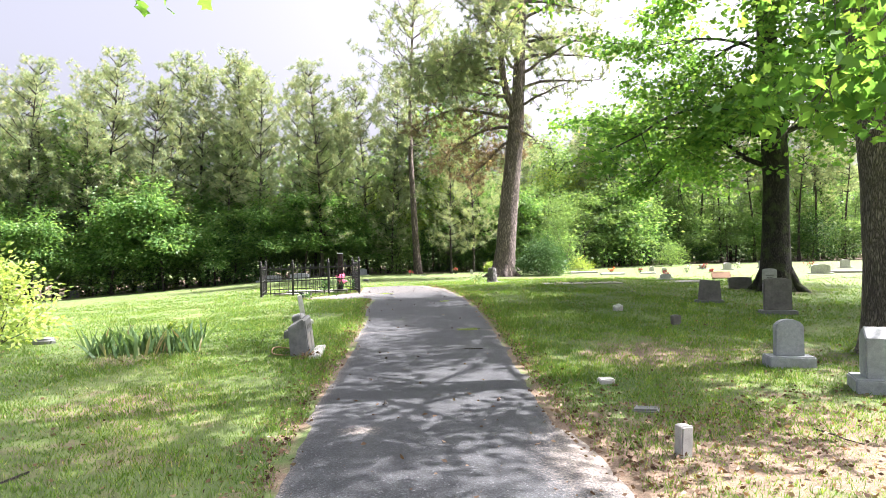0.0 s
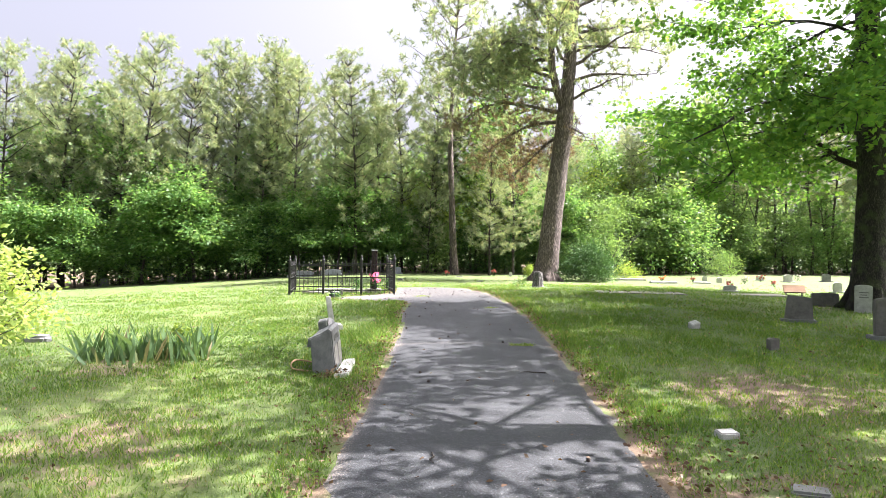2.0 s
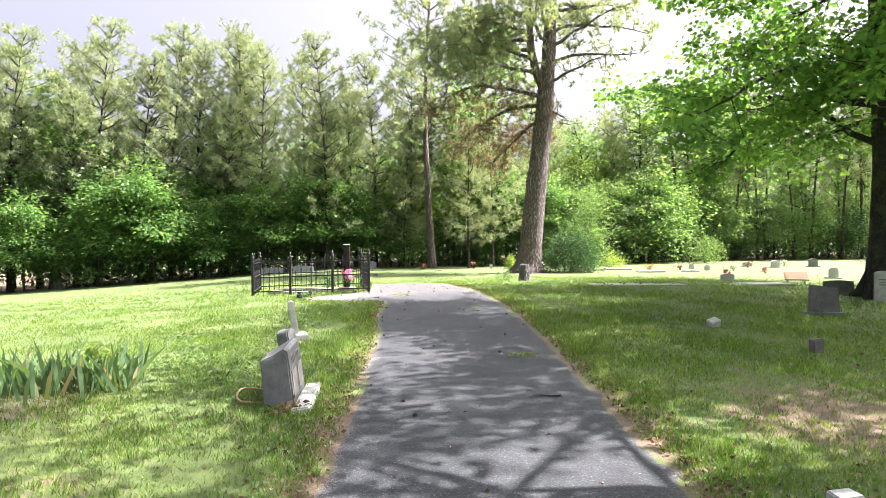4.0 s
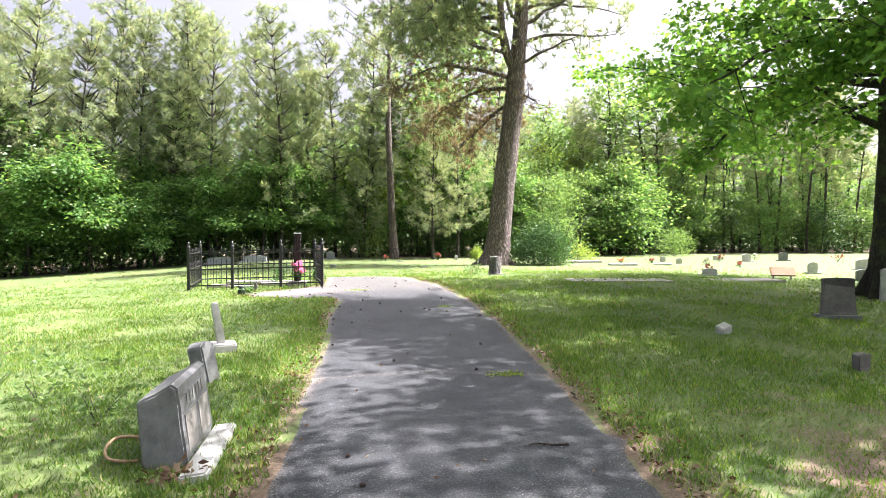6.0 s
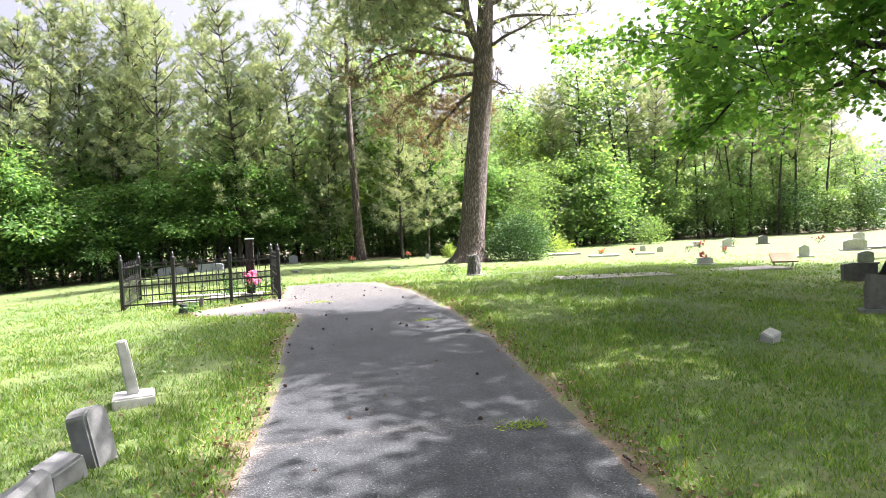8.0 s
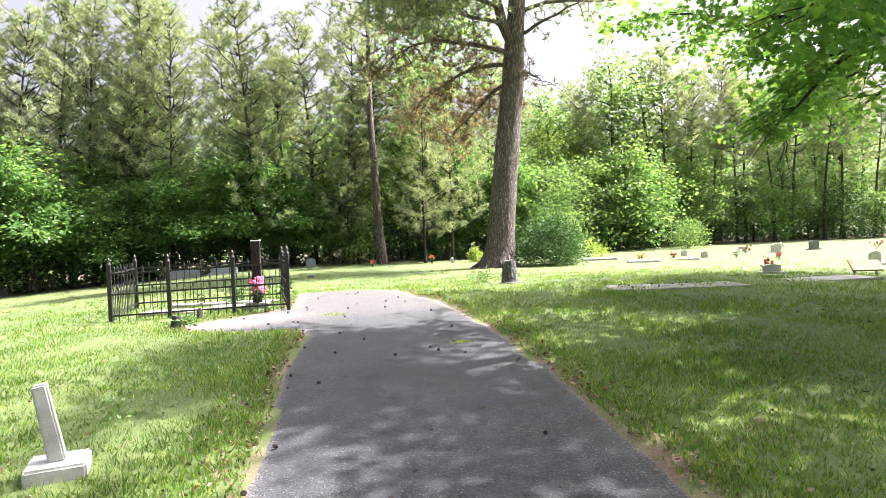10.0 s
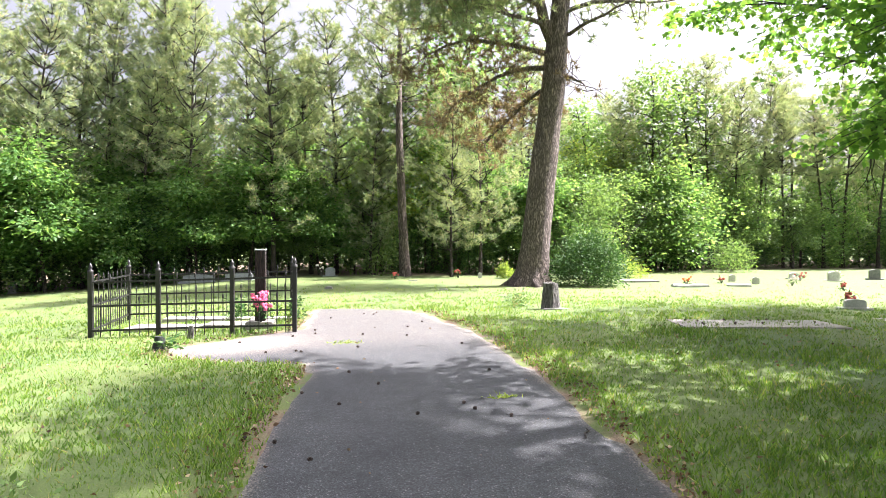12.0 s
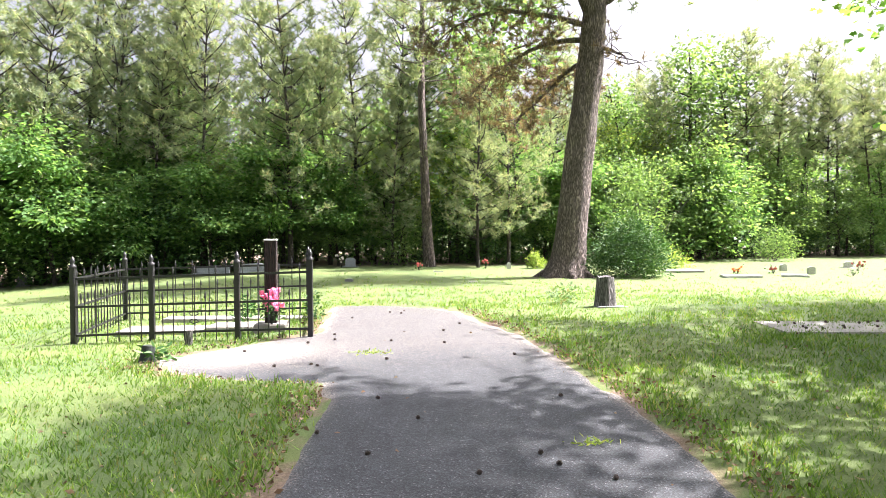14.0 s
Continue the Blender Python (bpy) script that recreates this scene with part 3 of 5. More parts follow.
for v, spots in ((0, [(-20.2, 37.8, 1.14), (-15.2, 38.9, 1.06), (-5.0, 40.6, 0.98), (-24.8, 37.2, 1.12), (12.0, 49.0, 0.9), (26.5, 51, 0.95)]),
                 (1, [(-12.6, 39.2, 1.12), (-9.2, 40.8, 1.0), (-2.9, 41.8, 1.0), (-28, 36.5, 1.12), (1.2, 43, 0.85), (20, 51.5, 0.9)]),
                 (2, [(-22.6, 39.4, 1.12), (-17.4, 40.4, 1.16), (-13.6, 42.0, 1.1), (-27.5, 39.5, 1.14), (-33, 35.5, 1.1), (4.3, 43.8, 0.95), (31, 52, 0.95), (0.5, 37.6, 0.62), (1.9, 39.0, 0.75), (-3.2, 38.8, 0.6)])):
    copies(PINES[v], [(x, y, wood.uniform(0, 360), s) for x, y, s in spots])
copies(BROADS[0], [(0.4, 42.0, 30, 1.6)])
copies(BROADS[1], [(12.5, 45.5, 80, 1.2), (15.6, 47.0, 10, 1.25), (-24.0, 38.4, 200, 1.25)])
copies(SHRUBS[1], [(-19.3, 36.2, 50, 0.95), (-15.4, 37.2, 140, 1.1), (-21.6, 35.6, 300, 0.7), (11.2, 43.2, 20, 1.15), (13.4, 44.2, 200, 1.2)])
x = -31.0
while x < 37:
    y0 = tree_line(x)
    right = x > 3
    for row, gap in ((0, 1.0), (1, 4.2), (2, 8.5)):
        px, py, s = x + wood.uniform(-1.1, 1.1), y0 + gap + wood.uniform(-0.8, 1.2), wood.uniform(0.66, 1.06) * (0.72 if row == 0 else 0.98 if row == 1 else 1.08) * (1.03 if right else 1.0)
        if not right and row == 2:
            s *= 1.12
        k = wood.random()
        if row == 2 and k < 0.5:
            copies(PINES[wood.randrange(3)], [(px, py, wood.uniform(0, 360), wood.uniform(0.72, 1.02) * (0.95 if right else 1.0))])
        else:
            b = BROADS[1] if k > (0.6 if right else 0.8) else BROADS[0 if k > 0.35 else 2]
            copies(b, [(px, py, wood.uniform(0, 360), s)])
    for _ in range(2):
        copies(SHRUBS[2 if wood.random() < 0.25 else wood.randrange(2)], [(x + wood.uniform(-1.3, 1.3), y0 + wood.uniform(-0.6, 1.4), wood.uniform(0, 360), wood.uniform(0.42, 1.08))])
    x += 3.0


def far_woods():
    """Leaf mass deep in the wood behind the countable trees: a lighter canopy over undergrowth darkened to stand for
    shade.
    """
    high, low = [], []
    for _ in range(1300):
        cx = rng.uniform(-60, 66)
        high.append((cx, tree_line(cx) + rng.uniform(7, 17), 2.5 + rng.uniform(0.0, 1.0) * (6.5 if cx < 3 else 5.0)))
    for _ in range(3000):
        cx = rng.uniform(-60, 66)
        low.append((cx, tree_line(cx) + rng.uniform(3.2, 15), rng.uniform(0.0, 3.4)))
    # The low mass takes the darker leaves, so woodland shade is in its colour.
    for P, m, per, size, lb in ((high, M_BROAD, 17, 0.36, "dense green woodland canopy behind the trees"), (low, M_SHRUB, 17, 0.38, "woodland undergrowth behind the trees, its shade put into darker leaves")):
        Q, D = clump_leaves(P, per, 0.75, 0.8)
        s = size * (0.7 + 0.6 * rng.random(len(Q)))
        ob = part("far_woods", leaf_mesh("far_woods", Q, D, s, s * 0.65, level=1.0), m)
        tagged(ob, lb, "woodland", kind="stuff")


far_woods()


def tall_pine():
    """The big leaning pine beside the drive, with dead lower limbs and a high ragged crown."""
    t = thing("pine_tree", 3.05, 32.0, "large leaning pine with thick furrowed bark trunk", "tree")
    V, F, C, dry = [], [], [], []
    axis = [(0, 0, -0.15), (0.06, 0, 0.35), (0.15, 0, 1.2), (0.33, 0, 3.0), (0.55, 0, 5.0), (0.78, 0, 7.0), (0.92, 0, 8.6), (1.05, 0, 10.2), (1.15, 0.1, 12.0), (1.35, 0.2, 14.5), (1.5, 0.2, 17.5), (1.5, 0.2, 20.5)]
    fine = []
    for i in range(len(axis) - 1):
        for k in range(4):
            fine.append(Vector(axis[i]).lerp(Vector(axis[i + 1]), k / 4))
    fine.append(Vector(axis[-1]))
    rad = [float(np.interp(p.z, [-0.2, 0.1, 0.5, 1.3, 4, 8, 9.5, 12, 17, 20.5], [0.9, 0.74, 0.58, 0.51, 0.455, 0.40, 0.33, 0.26, 0.15, 0.05])) for p in fine]
    tube(V, F, fine, rad, 24, 0.10)
    stem = [(0.88, 0, 8.3), (0.45, -0.1, 9.2), (0.2, -0.2, 10.2), (0.1, -0.2, 12.0), (-0.1, -0.3, 14.5), (-0.5, -0.3, 17.0)]
    tube(V, F, stem, [0.22, 0.2, 0.17, 0.15, 0.11, 0.05], 12, 0.08)
    limbs = [((0.95, 0, 8.8), (1, -0.1, 0.12), 3.2), ((1.0, 0, 9.6), (1, 0.1, 0.55), 4.2), ((1.05, 0, 10.4), (0.9, -0.3, 0.75), 4.5), ((0.85, 0, 8.1), (-1, -0.15, 0.22), 5.6), ((0.8, 0, 7.6), (0.9, -0.3, -0.2), 1.8),
             ((0.4, -0.1, 9.2), (-1, -0.5, 0.25), 5.2), ((0.2, -0.2, 10.2), (-1, 0.2, 0.35), 5.0), ((0.1, -0.2, 11.0), (-1, -0.2, 0.3), 4.6), ((0.75, 0, 7.2), (0.8, 0.5, -0.5), 2.2),
             ((0.7, 0, 7.7), (-1, 0.3, 0.1), 4.6), ((0.3, -0.2, 9.8), (-1, -0.7, 0.05), 5.4), ((0.15, -0.2, 10.7), (-1, 0.6, 0.0), 4.8), ((0.75, 0, 7.0), (-1, 0.8, -0.05), 3.4), ((0.1, -0.2, 11.8), (-1, 0.1, 0.2), 5.2)]
    for z in range(11, 21):
        for k in range(3):
            a = rng.uniform(0, 6.28)
            limbs.append(((np.interp(z, [11, 21], [1.1, 1.5]), 0.1, z + rng.uniform(-0.4, 0.4)), (math.cos(a), math.sin(a), 0.35), (21.6 - z) * 0.36 + 1.2))
    for k in range(9):
        a = rng.uniform(1.6, 4.8)
        limbs.append(((0.0, -0.25, 11 + k * 0.7), (math.cos(a), math.sin(a), 0.4), 2.6))
    for i, (p, d, ln) in enumerate(limbs):
        left = d[0] == -1
        pts = branch_points(p, d, ln, 7, 0.085 if left else 0.02 if i > 1 else 0.06, 0.2)
        tube(V, F, pts, [0.085 * (1 - 0.12 * j) * (0.75 + ln / 12) for j in range(8)], 6)
        for j in range(2, 8):
            for _ in range(6 if left else 2):
                tw = branch_points(pts[j], Vector(rng.normal(size=3)) + Vector((0, 0, -0.25 if left else 0.1)), 0.7 + (0.8 if left else 0.4) * rng.random(), 3, -0.03, 0.25)
                tube(V, F, tw, [0.02, 0.016, 0.012, 0.006], 4)
                sparse = i in (0, 4, 8)
                for q in tw[1:]:
                    if not sparse or rng.random() < 0.25:
                        for _ in range(2):
                            (dry if p[2] < 8.2 else C).append(tuple(q + Vector(rng.normal(size=3)) * (0.26 if left else 0.18)))
    for a in range(7):
        ang = a * 0.9 + 0.3
        tube(V, F, [(0.3 * math.cos(ang), 0.3 * math.sin(ang), 0.5), (0.62 * math.cos(ang), 0.62 * math.sin(ang), 0.14), (1.05 * math.cos(ang), 1.05 * math.sin(ang), -0.06)], [0.2, 0.16, 0.07], 7, 0.1)
    part("trunk", (V, F), M_PINEBARK, t, "grey brown furrowed bark trunk with bare limbs", smooth=True)
    part("crown", tuft_mesh(C, 20, 0.27), M_NEEDLE, t, "ragged olive green needle tufts")
    part("dead_crown", tuft_mesh(dry, 18, 0.25), M_DRYNEEDLE, t, "drooping boughs of dry brown needles")


def thin_pine():
    """The slimmer, taller pine to one side of it, needles from mid height."""
    t = thing("pine_tree", -1.55, 38.2, "tall thin pine with bare lower trunk and high crown", "tree")
    (V, F), crown, _, _ = pine_tree(18.5, 3.6, 0.42, 14, 5, 6, 0.3, 0.22)
    part("trunk", (V, F), M_PINEBARK, t, smooth=True)
    part("crown", crown, M_NEEDLE, t)


tall_pine()
thin_pine()


def shade_tree():
    """The big dark-trunked broadleaf tree whose limbs reach over the lawn."""
    t = thing("broadleaf_tree", 9.05, 16.9, "large spreading shade tree with dark mossy trunk and lobed leaves", "tree")
    V, F, C = [], [], []
    axis = [(0, 0, -0.15), (0, 0, 0.25), (0, 0, 0.9), (0.02, 0, 2.0), (0.05, 0, 3.2), (0.02, 0, 4.6), (-0.05, 0.1, 6.0), (-0.1, 0.1, 8.0), (0.1, 0.2, 10.5), (0.2, 0.2, 17.5)]
    fine = [Vector(axis[i]).lerp(Vector(axis[i + 1]), k / 3) for i in range(len(axis) - 1) for k in range(3)] + [Vector(axis[-1])]
    tube(V, F, fine, [float(np.interp(p.z, [-0.2, 0.15, 0.6, 1.5, 4, 7, 16.5], [0.6, 0.45, 0.38, 0.34, 0.31, 0.25, 0.05])) for p in fine], 22, 0.09)
    for a in range(6):
        ang = a * 1.05 + 0.4
        tube(V, F, [(0.25 * math.cos(ang), 0.25 * math.sin(ang), 0.6), (0.5 * math.cos(ang), 0.5 * math.sin(ang), 0.12), (0.85 * math.cos(ang), 0.85 * math.sin(ang), -0.1)], [0.16, 0.12, 0.05], 7, 0.1)
    limbs = [((0, 0, 5.0), (-1, -0.35, 0.5), 6.2), ((0, 0, 4.8), (-0.9, 0.45, 0.5), 5.4), ((0, 0, 5.0), (-0.55, -1, 0.5), 5.6), ((0, 0, 4.6), (0.6, -1, 0.4), 5.5), ((0, 0, 4.2), (1, 0.1, 0.45), 6.5),
             ((0, 0, 4.3), (0.3, 1, 0.4), 6.6), ((0, 0, 4.5), (-0.75, 0.75, 0.5), 6.2), ((0, 0, 4.2), (-0.4, 0.95, 0.4), 6.2), ((0, 0, 4.0), (0.55, 0.8, 0.35), 6.0), ((0, 0, 4.1), (-0.8, -0.7, 0.4), 5.2), ((0, 0, 3.3), (-0.85, 0.1, 0.25), 3.2)]
    for k in range(38):
        z = 5.0 + k * 0.33
        a = k * 2.4
        limbs.append(((0.1, 0.1, z), (math.cos(a), math.sin(a), 0.3), 4.9 * math.sqrt(max(0.12, 1 - ((z - 10.0) / 8.5) ** 2))))
    for i, (p, d, ln) in enumerate(limbs):
        pts = branch_points(p, d, ln, 8, 0.095 if i < 11 else 0.05, 0.22)
        for q in pts:
            q.z = max(q.z, 3.3)
        tube(V, F, pts, [(0.085 if i < 11 else 0.05) * (1 - 0.115 * j) for j in range(9)], 7, 0.05)
        for j in range(2, 9):
            for _ in range(3):
                d2 = (pts[j] - pts[j - 1]).normalized() * 0.8 + Vector(rng.normal(size=3)) * Vector((1, 1, 0.35)).length * 0.45
                d2.z = d2.z * 0.5 - 0.05
                tw = branch_points(pts[j], d2, 0.9 + 0.7 * rng.random(), 4, 0.06, 0.2)
                tube(V, F, tw, [0.014, 0.011, 0.008, 0.006, 0.003], 4)
                for q in tw[1:]:
                    C.append(tuple(q))
                    C.append(tuple(q + Vector(rng.normal(size=3)) * 0.3))
    part("trunk", (V, F), M_OAKBARK, t, "dark damp bark trunk with patches of moss", smooth=True)
    C = [c for c in C if c[2] > 2.8 and c[0] > -6.0]
    P, D = clump_leaves(airy([q for q in C if q[2] <= 7.5], -0.1, 0.6), 11, 0.19, 0.35, -0.1)
    s = 0.12 * (0.7 + 0.6 * rng.random(len(P)))
    part("lower_crown", leaf_mesh("lower_crown", P, D, s, s * 0.95, 0.2, True, 1.5), M_OAK, t, "spreading sprays of fresh green lobed leaves")
    P, D = clump_leaves((airy([q for q in C if 7.5 < q[2] <= 10], 0.4) + airy([q for q in C if q[2] > 10], 0.3))[::2], 34, 0.28, 0.5, -0.1)
    s = 0.17 * (0.7 + 0.6 * rng.random(len(P)))
    part("crown", leaf_mesh("crown", P, D, s, s * 0.75), M_OAK, t, "high crown of fresh green leaves")


def near_tree():
    """The grey-barked tree beside the headstones at the start of the walk."""
    t = thing("broadleaf_tree", 5.75, 8.0, "grey-barked tree leaning over headstones with low leafy branch", "tree")
    V, F, C, low = [], [], [], []
    axis = [(0, 0, -0.15), (0, 0, 0.3), (-0.02, 0, 1.2), (-0.06, 0, 2.2), (-0.18, -0.02, 3.4), (-0.3, -0.05, 4.8), (-0.4, 0, 6.5), (-0.4, 0.1, 9), (-0.3, 0.1, 12), (-0.3, 0.1, 17)]
    fine = [Vector(axis[i]).lerp(Vector(axis[i + 1]), k / 4) for i in range(len(axis) - 1) for k in range(4)] + [Vector(axis[-1])]
    tube(V, F, fine, [float(np.interp(p.z, [-0.2, 0.15, 0.6, 2, 5, 8, 15], [0.44, 0.36, 0.29, 0.26, 0.23, 0.18, 0.05])) for p in fine], 22, 0.07)
    limbs = [((-0.2, 0, 4.0), (-1.0, -0.75, 0.12), 3.6), ((-0.2, 0, 4.3), (-0.55, -1.0, 0.15), 3.2), ((-0.15, 0, 3.3), (-0.75, -0.8, 0.1), 2.6)]
    for k in range(34):
        z = 5.2 + k * 0.33
        a = k * 2.4 + 0.5
        limbs.append(((-0.35, 0, z), (math.cos(a), math.sin(a), 0.45), 5.0 * math.sqrt(max(0.1, 1 - ((z - 11.0) / 7.5) ** 2)) + 0.6))
    for i, (p, d, ln) in enumerate(limbs):
        pts = branch_points(p, d, ln, 6, 0.07 if i < 3 else 0.03, 0.13)
        tube(V, F, pts, [(0.04 if i < 3 else 0.05) * (1 - 0.15 * j) for j in range(7)], 6)
        for j in range(2, 7):
            for _ in range(4 if i < 3 else 3):
                d2 = (pts[j] - pts[j - 1]).normalized() + Vector(rng.normal(size=3)) * 0.6
                d2.z = d2.z * 0.5 - (0.5 if i < 3 else 0.1)
                tw = branch_points(pts[j], d2, 0.7 + 0.5 * rng.random(), 3, 0.08, 0.2)
                tube(V, F, tw, [0.014, 0.011, 0.008, 0.004], 4)
                for q in tw[1:]:
                    if i < 3:
                        low.append(tuple(q))
                    else:
                        C.append(tuple(q))
                        C.append(tuple(q + Vector(rng.normal(size=3)) * 0.35))
    part("trunk", (V, F), M_GREYBARK, t, "grey furrowed bark trunk", smooth=True)
    P, D = clump_leaves(airy(C, -0.03, 0.5)[::2], 36, 0.27, 0.6, -0.2)
    s = 0.14 * (0.7 + 0.6 * rng.random(len(P)))
    part("crown", leaf_mesh("crown", P, D, s, s * 0.7), M_OAK, t, "high leafy crown")
    P, D = clump_leaves([q for q in low if q[2] > 2.6], 8, 0.24, 0.5, -0.1)
    s = 0.13 * (0.7 + 0.6 * rng.random(len(P)))
    part("low_branch_leaves", leaf_mesh("low_branch_leaves", P, D, s, s * 0.95, 0.2, True), M_OAK, t, "lobed green leaves lit from behind")


def start_tree():
    """The tree beside the start of the drive; one leafy twig hangs into view."""
    t = thing("broadleaf_tree", -5.2, 1.0, "broadleaf tree beside the drive with a hanging leafy twig", "tree")
    V, F, C = [], [], []
    axis = [(0, 0, -0.15), (0, 0, 0.4), (0.05, 0, 2.5), (0.1, 0, 5.0), (0.1, 0, 9.0)]
    tube(V, F, axis, [0.34, 0.24, 0.2, 0.15, 0.04], 14, 0.06)
    limb = [(0.08, 0, 3.9), (0.7, 1.6, 4.9), (1.4, 3.2, 5.3), (2.0, 4.6, 5.2), (2.3, 5.2, 4.7), (2.36, 5.4, 4.3)]
    tube(V, F, limb, [0.06, 0.05, 0.035, 0.02, 0.012, 0.005], 6)
    for q in (limb[4], limb[5], (2.25, 5.3, 4.6)):
        C += [q, q]
    for k in range(14):
        z = 5.2 + k * 0.3
        a = k * 2.4
        pts = branch_points((0.1, 0, z), (math.cos(a), math.sin(a), 0.5), (10 - z) * 0.5 + 0.8, 5)
        tube(V, F, pts, [0.05 * (1 - 0.17 * j) for j in range(6)], 5)
        C += [tuple(q + Vector(rng.normal(size=3)) * 0.4) for q in pts[2:] for _ in range(4)]
    part("trunk", (V, F), M_GREYBARK, t, smooth=True)
    P, D = clump_leaves(C, 10, 0.22, 0.6, -0.3)
    s = 0.14 * (0.7 + 0.6 * rng.random(len(P)))
    part("crown", leaf_mesh("crown", P, D, s, s * 0.95, 0.2, True), M_OAK, t)


shade_tree()
near_tree()
start_tree()
# Out-of-view tree, added so that its crown shades the right-hand lawn.
plant_tree("broadleaf_tree", broad_tree(14.5, 6.0, 3.5, 30, 480, 44, 0.2, M_OAK, M_GREYBARK, 0.32, 0.3, -0.35), 12.2, 12.6, 70, "unseen broad tree with grey bark, added to shade the lawn", "tree", "")


# Added tree out of view; its high crown throws shade across the drive's end.
plant_tree("broadleaf_tree", broad_tree(28.0, 4.6, 15.0, 26, 390, 44, 0.24, M_OAK, M_GREYBARK, 0.6, 0.24, 0.0), 18.0, 25.6, 10, "unseen tall tree beside the sunny lawn, added for its shade", "tree", "")


def shrub(x, y, w, h, label, material, leaf=0.09, n=90, per=30, name="shrub", group="", lean=0.0):
    t = thing(name, x, y, label, "shrub", group)
    V, F, C = [], [], []
    for i in range(14 if h > 0.7 else 5):
        a = i * 2.4
        pts = branch_points((0, 0, -0.05), (0.75 * math.cos(a) + lean, 0.75 * math.sin(a), 1.0), h * (0.75 + 0.3 * rng.random()), 5, 0.04, 0.15)
        V, F = [], []
        tube(V, F, pts, [min(1.0, 0.3 * h + 0.02) * k for k in (0.02, 0.017, 0.014, 0.01, 0.007, 0.004)], 5)
        part("stem", (V, F), M_WOODBARK, t, smooth=True)
    for i in range(n):
        a, u, v = rng.uniform(0, 6.28), rng.random() ** 0.5, rng.random()
        rr = w / 2 * u * (1.0 - 0.55 * v * v) * (0.85 + 0.3 * rng.random())
        C.append((rr * math.cos(a) + lean * v * h, rr * math.sin(a), 0.08 * h + v * h * 0.88 * (1 - 0.3 * u * u)))
    P, D = clump_leaves(C, per, 0.055 * (w + h), 0.8, 0.3)
    P[:, 2] = np.maximum(P[:, 2], 0.02)
    s = leaf * (0.7 + 0.6 * rng.random(len(P)))
    tagged(part("foliage", leaf_mesh("foliage", P, D, s, s * 0.5), material, t), kind="stuff")
    return t


shrub(5.15, 32.0, 2.6, 1.9, "rounded dark green evergreen bush beside the big pine", M_SHRUB, 0.085, 330, 40)
shrub(7.1, 37.5, 2.3, 4.8, "feathery light green sapling at the woodland edge", M_LIGHT, 0.13, 120, 24)
shrub(8.0, 36.6, 1.9, 0.75, "low yellow green bush among the far graves", M_YELLOW, 0.09, 60, 26)
shrub(2.75, 36.6, 0.7, 0.72, "small rounded yellow green bush behind the big pine", M_YELLOW, 0.08, 40, 26)
shrub(6.3, 33.6, 1.0, 0.5, "low pale green bush among the far graves", M_LIGHT, 0.08, 40, 24)
shrub(15.5, 42.5, 2.6, 1.7, "pale green bush in front of the woodland", M_LIGHT, 0.11, 80, 26)
shrub(-7.7, 10.6, 1.8, 1.65, "bright pale green sunlit bush on the lawn", M_PALELEAF, 0.10, 130, 24)
shrub(-3.75, 10.4, 0.7, 0.5, "sparse wispy green shrub behind a headstone", M_LIGHT, 0.05, 22, 10)
shrub(-3.0, 9.9, 0.5, 0.55, "sparse wispy green shrub beside a headstone", M_LIGHT, 0.05, 18, 9)

# ---- graves beside the drive ----
def bars(parent, x, y, z, w, rows, material=M_INK, step=0.055, h=0.022, face=-1, tall=1.0):
    """Worn lettering as plain bars on a face at y."""
    for i in range(rows):
        ww = w * (1.0 if i % 2 == 0 else 0.7)
        part("lettering", box(ww, 0.004, h * (tall if i == 0 else 1.0), z - i * step, 0, x, y + face * 0.002), material, parent)


def tablet(x, y, w, h, d, rz, label, material, rise=0.12, base=None, lean=0.0, base_m=None, jitter=0.0, text=0, side=0.0, name="headstone"):
    t = thing(name, x, y, label, "headstone", "", rz, lean, side, -0.02)
    z0 = 0.0
    if base:
        part("base", box(base[0], base[1], base[2] + 0.03, -0.03, 0.012, jitter=jitter), base_m or material, t)
        z0 = base[2] - 0.004
    b = outline_block(arch(w, h, rise) if rise else [(-w / 2, 0), (w / 2, 0), (w / 2, h), (-w / 2, h)], d, 0.012, jitter)
    tab = part("tablet", b, material, t, m=pose(0, 0, z0))
    if text:
        bars(tab, 0, -d / 2, h * 0.72, w * 0.55, text)
    return t


